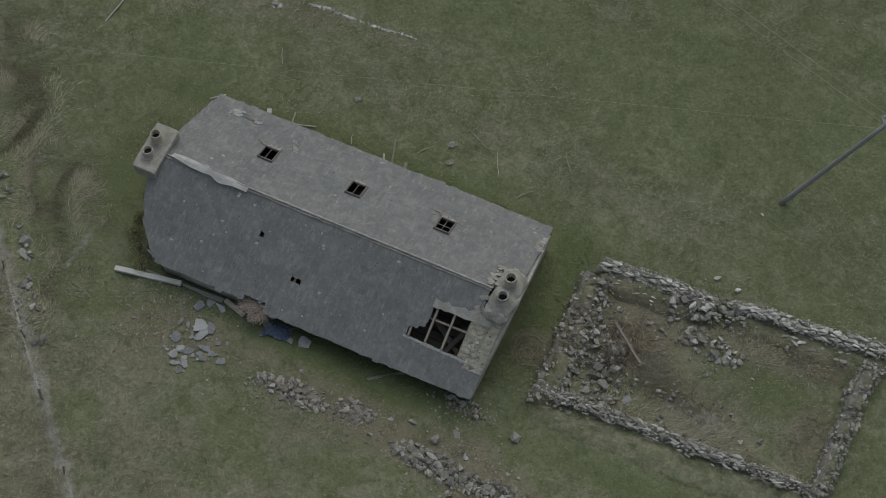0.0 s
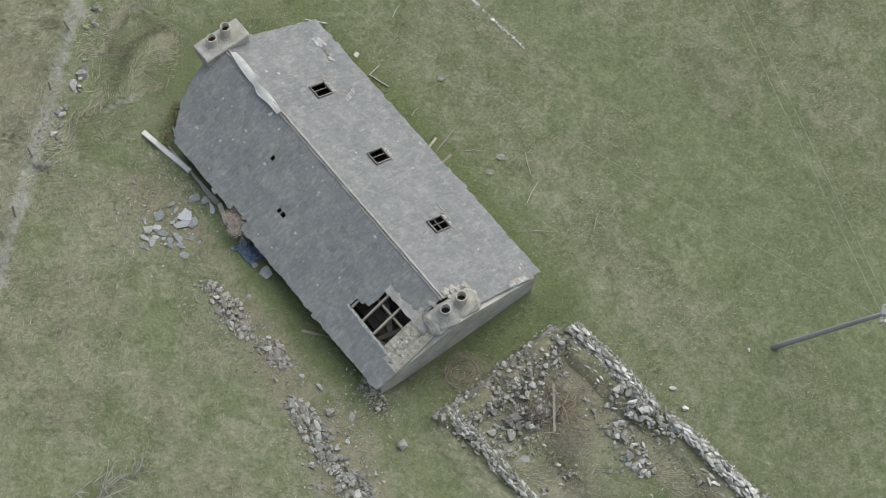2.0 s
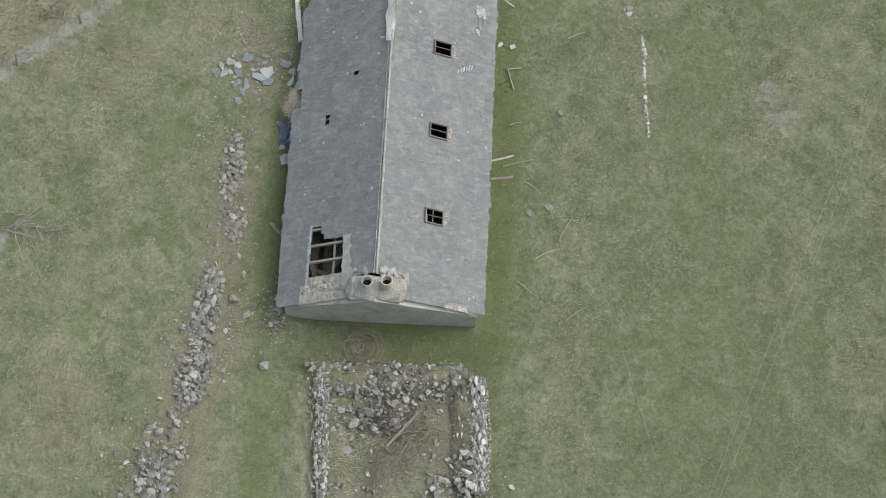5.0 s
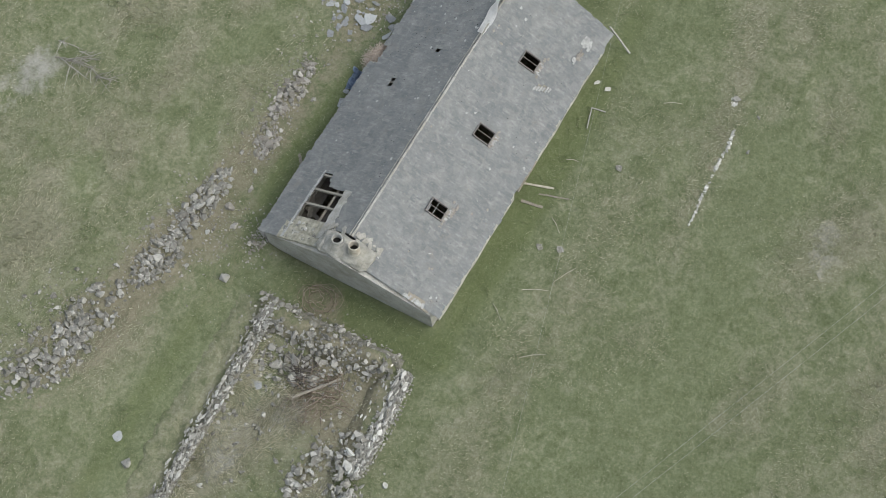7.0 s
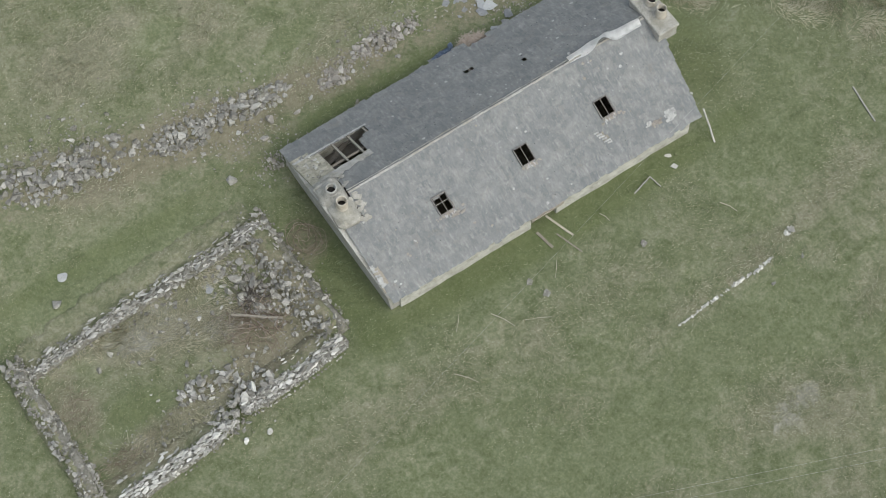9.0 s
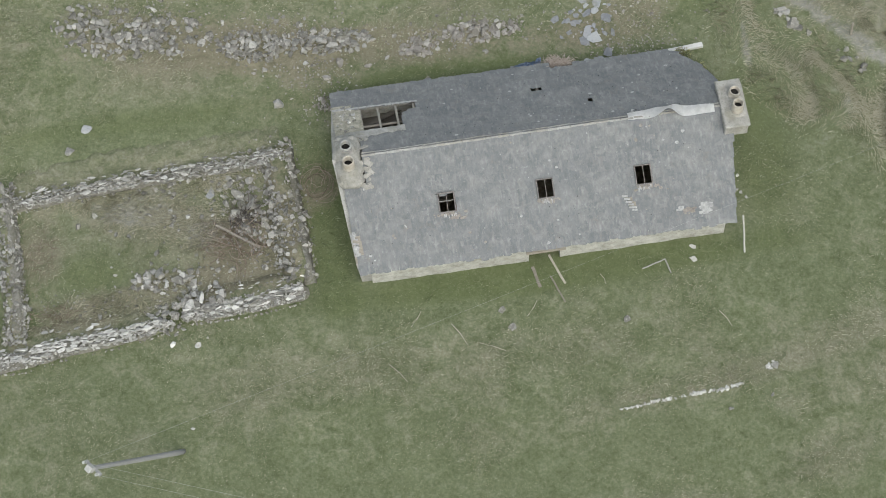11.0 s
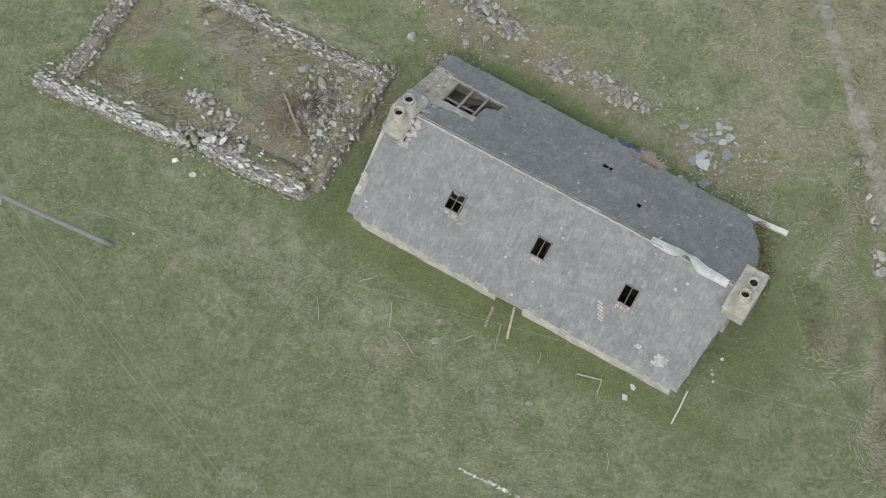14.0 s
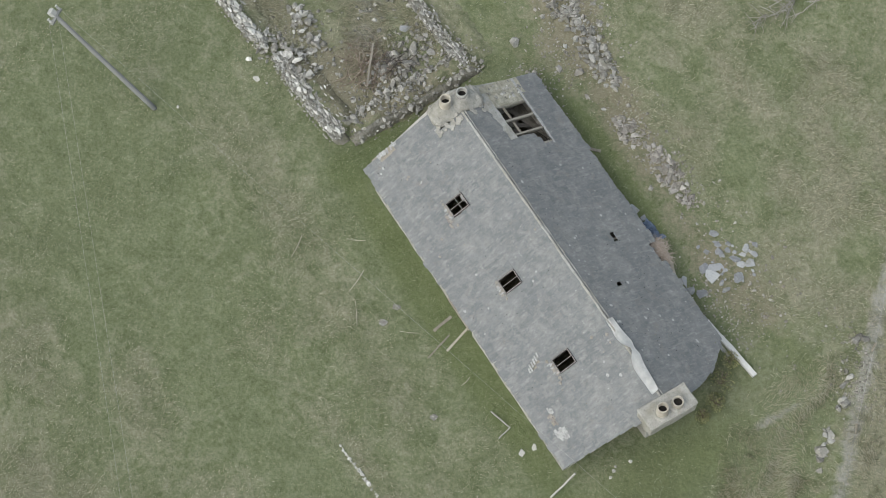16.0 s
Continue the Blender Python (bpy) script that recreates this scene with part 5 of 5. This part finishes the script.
SCRUB = []
while len(SCRUB) < 150:   # tussocks on the rough strip inside the fence
    x, y = rnd.uniform(6.8, 15), rnd.uniform(-4.5, 6.5)
    off = beyond_fence(x, y)
    if -3.4 < off < -0.5 and x > 7.0 + 0.25 * max(0.0, 3.0 - y) and lump(x, y, 0.55, 9.1) > rnd.uniform(-0.35, 0.25):
        SCRUB.append((x, y, rnd.uniform(0.28, 0.48)))
SCRUB += [(-13.4 + rnd.gauss(0, 0.9), 0.35 + rnd.gauss(0, 0.35), rnd.uniform(0.3, 0.5)) for _ in range(13)]   # inside the ruin
SCRUB += [(rnd.uniform(-16.5, -10.2), 1.15 + rnd.gauss(0, 0.12), rnd.uniform(0.2, 0.35)) for _ in range(16)]
SCRUB += [(-11.4 + rnd.gauss(0, 0.25), -0.6 + rnd.gauss(0, 0.25), 0.35) for _ in range(3)]
SCRUB += [(rnd.uniform(-12.9, -10.6), -0.3 + rnd.gauss(0, 0.5), rnd.uniform(0.25, 0.4)) for _ in range(6)]
SCRUB += [(rnd.uniform(-16.5, -13.0), -2.75 + rnd.gauss(0, 0.2), 0.3) for _ in range(8)]
for _ in range(60):
    p = along(rnd.uniform(0.1, 0.9))
    SCRUB.append((p.x + rnd.gauss(0.5, 0.7), p.y + rnd.gauss(0.5, 0.7), rnd.uniform(0.15, 0.35)))


def on_scrub():
    cx, cy, r = rnd.choice(SCRUB)
    x, y = cx + rnd.gauss(0, r * 0.85), cy + rnd.gauss(0, r * 0.85)
    if x < 6.4 and -3.6 < y < 3.4 and x > -6.8:
        return None
    return x, y, ground_z(x, y), 1.0


blades("pasture_grass", 90000, on_field, GRASS, 0.03, 0.08, (0.8, 3.0), 0.008, "short grazed pasture grass", "grass")
blades("dry_grass", 85000, on_dry, STRAW, 0.03, 0.08, (1.0, 3.2), 0.008, "bleached dry grass stems", "grass", 1.2)
blades("scrub_grass", 26000, on_scrub, TUFT, 0.025, 0.06, (3.0, 7.0), 0.010, "flattened tussocks of dead straw-coloured grass", "grass", 0.45)

# ---- slates, last ----
def slate_verts(seed):
    r = random.Random(seed)
    w, l, t = 0.128, 0.170, 0.0020
    low = [(-w, -l + r.uniform(0, 0.03)), (-w * 0.3, -l + r.uniform(-0.01, 0.012)), (w * 0.4, -l + r.uniform(-0.01, 0.012)), (w, -l + r.uniform(0, 0.03))]
    ring = low + [(w, l), (-w, l)]
    verts = [(x, y, -t) for x, y in ring] + [(x, y, t) for x, y in ring]
    n = len(ring)
    faces = [tuple(range(n - 1, -1, -1)), tuple(range(n, 2 * n))] + [(i, (i + 1) % n, n + (i + 1) % n, n + i) for i in range(n)]
    return verts, faces


SLATES = []
for i in range(7):
    v, f = slate_verts(100 + i)
    me = bpy.data.meshes.new("slate")
    me.from_pydata(v, [], f)
    me.materials.append(SLATE)
    SLATES.append((me, v, f))


def inside(x, y, poly):
    hit = False
    for (x1, y1), (x2, y2) in zip(poly, poly[1:] + poly[:1]):
        if (y1 > y) != (y2 > y) and x < (x2 - x1) * (y - y1) / (y2 - y1) + x1:
            hit = not hit
    return hit


HOLES = {1: [[(-3.74, 2.40), (-3.80, 2.06), (-4.05, 1.96), (-4.36, 1.80), (-4.36, 1.06), (-6.5, 0.98), (-6.75, 2.66), (-5.7, 2.40)],
             [(0.10, 1.96), (0.50, 1.98), (0.50, 2.16), (0.34, 2.30), (-0.06, 2.30), (-0.06, 2.12)], [(1.66, 1.14), (1.78, 1.08), (1.98, 1.08), (1.98, 1.34), (1.66, 1.34)],
             [(0.75, 3.0), (1.5, 2.9), (1.6, 3.5), (0.7, 3.5)]],
         -1: [[(4.35, -2.82), (4.74, -2.90), (4.70, -3.12), (4.40, -3.10)],
              [(-6.8, -2.2), (-6.42, -2.2), (-6.42, -2.95), (-6.8, -2.95)], [(2.28, -2.2), (2.50, -2.2), (2.76, -2.72), (2.58, -2.76)],
              [(-0.9, -3.38), (0.1, -3.38), (0.1, -3.7), (-0.9, -3.7)], [(-4.9, -3.42), (-4.2, -3.42), (-4.2, -3.6), (-4.9, -3.6)]]}


def verge(side, s):
    """Ends of a course, west and east."""
    k = s / slope_len(side)
    return (-6.68 + 0.16 * k, 6.32 - 0.44 * k) if side < 0 else (-6.66 + 0.04 * k, 6.2 - 0.5 * max(0, k - 0.27) - 1.75 * max(0, k - 0.27) ** 2 - 4 * max(0, k - 0.95))


for side in (1, -1):
    roof = new("roof_slope")
    roof.parent = cottage
    roof["label"] = "grey-blue slated roof slope, slates slipped and missing"
    rest_v, rest_f = [], []
    singles = 0
    course = 0
    s = 0.16
    L = slope_len(side)
    while s < L + 0.05:
        x0, x1 = verge(side, s)
        x1 += rnd.uniform(-0.04, 0.03)
        x = x0 + (0.0 if course % 2 else 0.13)
        last = False
        while not last:
            last = x > x1 - 0.16
            x = max(x0 + 0.12, x1 - 0.125 if last else x)
            y = RIDGE_Y + (EAVE[side][0] - RIDGE_Y) * (s + 0.04) / L
            cut = Matrix()
            if side > 0 and x > x1 - 0.2:   # verge slates cut to the slant
                cut[0][1] = -(verge(side, s)[1] - verge(side, s + 0.05)[1]) / 0.05
            gone = any(inside(x, y, h) for h in HOLES[side]) or side > 0 and rnd.random() < 0.002
            gone = gone or abs(y) < 0.95 and x < -5.98 or abs(y) < 0.78 and x > 6.02
            gone = gone or side > 0 and x > 1.6 and s > L - 0.10   # lowest course left out to fit the eaves line from the camera
            if side < 0:
                # slates cut to the roof lights
                for a, b in SKY:
                    dx, ds = x - a, s - y_to_s(-1, b)
                    if abs(dx) < SKY_W / 2 + 0.11 and abs(ds) < SKY_H / 2 + 0.15:
                        if abs(ds) > SKY_H / 2 - 0.06:
                            w = min(0.34, abs(ds) + 0.17 - (SKY_H / 2 - 0.02))
                            cut = Matrix.Translation((0, -math.copysign(0.17 - w / 2, ds), 0)) @ Matrix.Diagonal((1, w / 0.34, 1, 1))
                        elif abs(dx) > SKY_W / 2 - 0.06:
                            w = min(0.256, abs(dx) + 0.128 - (SKY_W / 2 - 0.02))
                            cut = Matrix.Translation((math.copysign(0.128 - w / 2, dx), 0, 0)) @ Matrix.Diagonal((w / 0.256, 1, 1, 1))
                        else:
                            gone = True
            if not gone:
                slip = rnd.uniform(0.02, 0.10) if rnd.random() < 0.03 else rnd.gauss(0, 0.014)
                m = slope_frame(side, x, s + slip, 0.008 + rnd.uniform(0, 0.004)) @ pose(0, 0, 0, 0.55 + rnd.gauss(0, 0.35), rnd.gauss(0, 0.5), rnd.gauss(0, 2.2)) @ cut
                me, v, f = rnd.choice(SLATES)
                if singles < 300 and -6.7 < x < -2.6:
                    ob = new("slate", me)
                    ob.matrix_basis = m
                    ob.parent = roof
                    singles += 1
                else:
                    b = len(rest_v)
                    rest_v += [m @ Vector(p) for p in v]
                    rest_f += [tuple(b + i for i in q) for q in f]
            x += rnd.choice((0.235, 0.25, 0.25, 0.262))
        s += 0.162
        course += 1
    tagged(raw("slate_field", rest_v, rest_f, SLATE, roof), kind="stuff")

# pale laths and torching where slates are gone
for x0, x1, y0, y1 in ((4.2, 4.9, -2.7, -3.25), (2.1, 2.9, -2.1, -2.9), (-6.6, -6.2, -2.0, -3.1)):
    # added board behind the gap keeps the black interior from showing
    bm = bmesh.new()
    box(bm, (x1 - x0, abs(y_to_s(-1, y1) - y_to_s(-1, y0)), 0.02), slope_frame(-1, (x0 + x1) / 2, (y_to_s(-1, y0) + y_to_s(-1, y1)) / 2, -0.022), 0.0)
    part("sarking", bm, TIMBER, cottage)
for cx, cy, rx, ry, turn, n, mat, name in (
        (4.98, -2.86, 0.17, 0.17, -8, 26, PATCH, "broken_slate_patch"), (4.86, -3.06, 0.14, 0.06, 10, 8, PATCH, "broken_slate_patch"), (4.40, -2.90, 0.20, 0.08, 20, 12, TORCH, "broken_slate_patch"),
        (4.12, -2.84, 0.11, 0.05, 10, 6, PATCH, "broken_slate_patch"), (-6.53, -2.55, 0.06, 0.36, 3, 16, PATCH, "broken_slate_patch"), (-3.1, -2.15, 0.2, 0.05, 0, 8, TORCH, "mortar_patch")):
    bm = bmesh.new()
    c, s = math.cos(radians(turn)), math.sin(radians(turn))
    for _ in range(n):
        r, a = math.sqrt(rnd.random()), rnd.uniform(0, 6.283)
        u, v = r * rx * math.cos(a), r * ry * math.sin(a)
        m = slope_frame(-1, cx + u * c - v * s, y_to_s(-1, cy + u * s + v * c), 0.022 + rnd.uniform(0, 0.02)) @ pose(0, 0, 0, rnd.uniform(-3, 5), rnd.uniform(-3, 3), rnd.uniform(-15, 15))
        box(bm, (rnd.uniform(0.06, 0.20), rnd.uniform(0.04, 0.11), 0.006), m, 0.0, 0.012)
    tagged(part(name, bm, mat, cottage), kind="stuff")
for k in range(6):
    bm = bmesh.new()
    box(bm, (rnd.uniform(0.16, 0.26), 0.055, 0.012), slope_frame(-1, 2.38 + 0.05 * k, y_to_s(-1, -2.24 - 0.088 * k), 0.024) @ pose(0, 0, 0, 2, 0, rnd.uniform(-14, -2)), 0.003, 0.012)
    part("lath", bm, PATCH, cottage)
# chips, flakes and lichen crusts on the slates; black flakes imitate shaded gaps
for side, n, mat in ((-1, 46, PATCH), (-1, 40, TORCH), (-1, 34, SOOT_AND_GAP), (1, 60, PATCH), (1, 90, SOOT_AND_GAP)):
    bm = bmesh.new()
    while n:
        x, s = rnd.uniform(-6.3, 5.4), rnd.uniform(0.25, slope_len(side) - 0.1)
        if side > 0 and x < -3.6 and s > 0.9 or side < 0 and any(abs(x - a) < 0.4 and abs(s - y_to_s(-1, b)) < 0.45 for a, b in SKY) or lump(x, s, 0.7, 5.0) < rnd.uniform(-0.5, 0.4):
            continue
        n -= 1
        flake(bm, slope_frame(side, x, s, 0.013 + rnd.uniform(0, 0.006)), (0.012 + 0.075 * rnd.random() ** 3 if mat != SOOT_AND_GAP else rnd.uniform(0.010, 0.024)), 0.005)
    tagged(part("slate_chip_scatter", bm, mat, cottage), kind="stuff")
# stones on the bare wall head
for _ in range(34):
    x, y = rnd.uniform(-6.58, -5.85), rnd.uniform(1.15, 2.5)
    p = slope_point(1, x, y_to_s(1, y), 0.02)
    stone("wall", p.x, p.y, p.z, rnd.uniform(0.07, 0.17), cottage, None, 0.6, tilt=12)
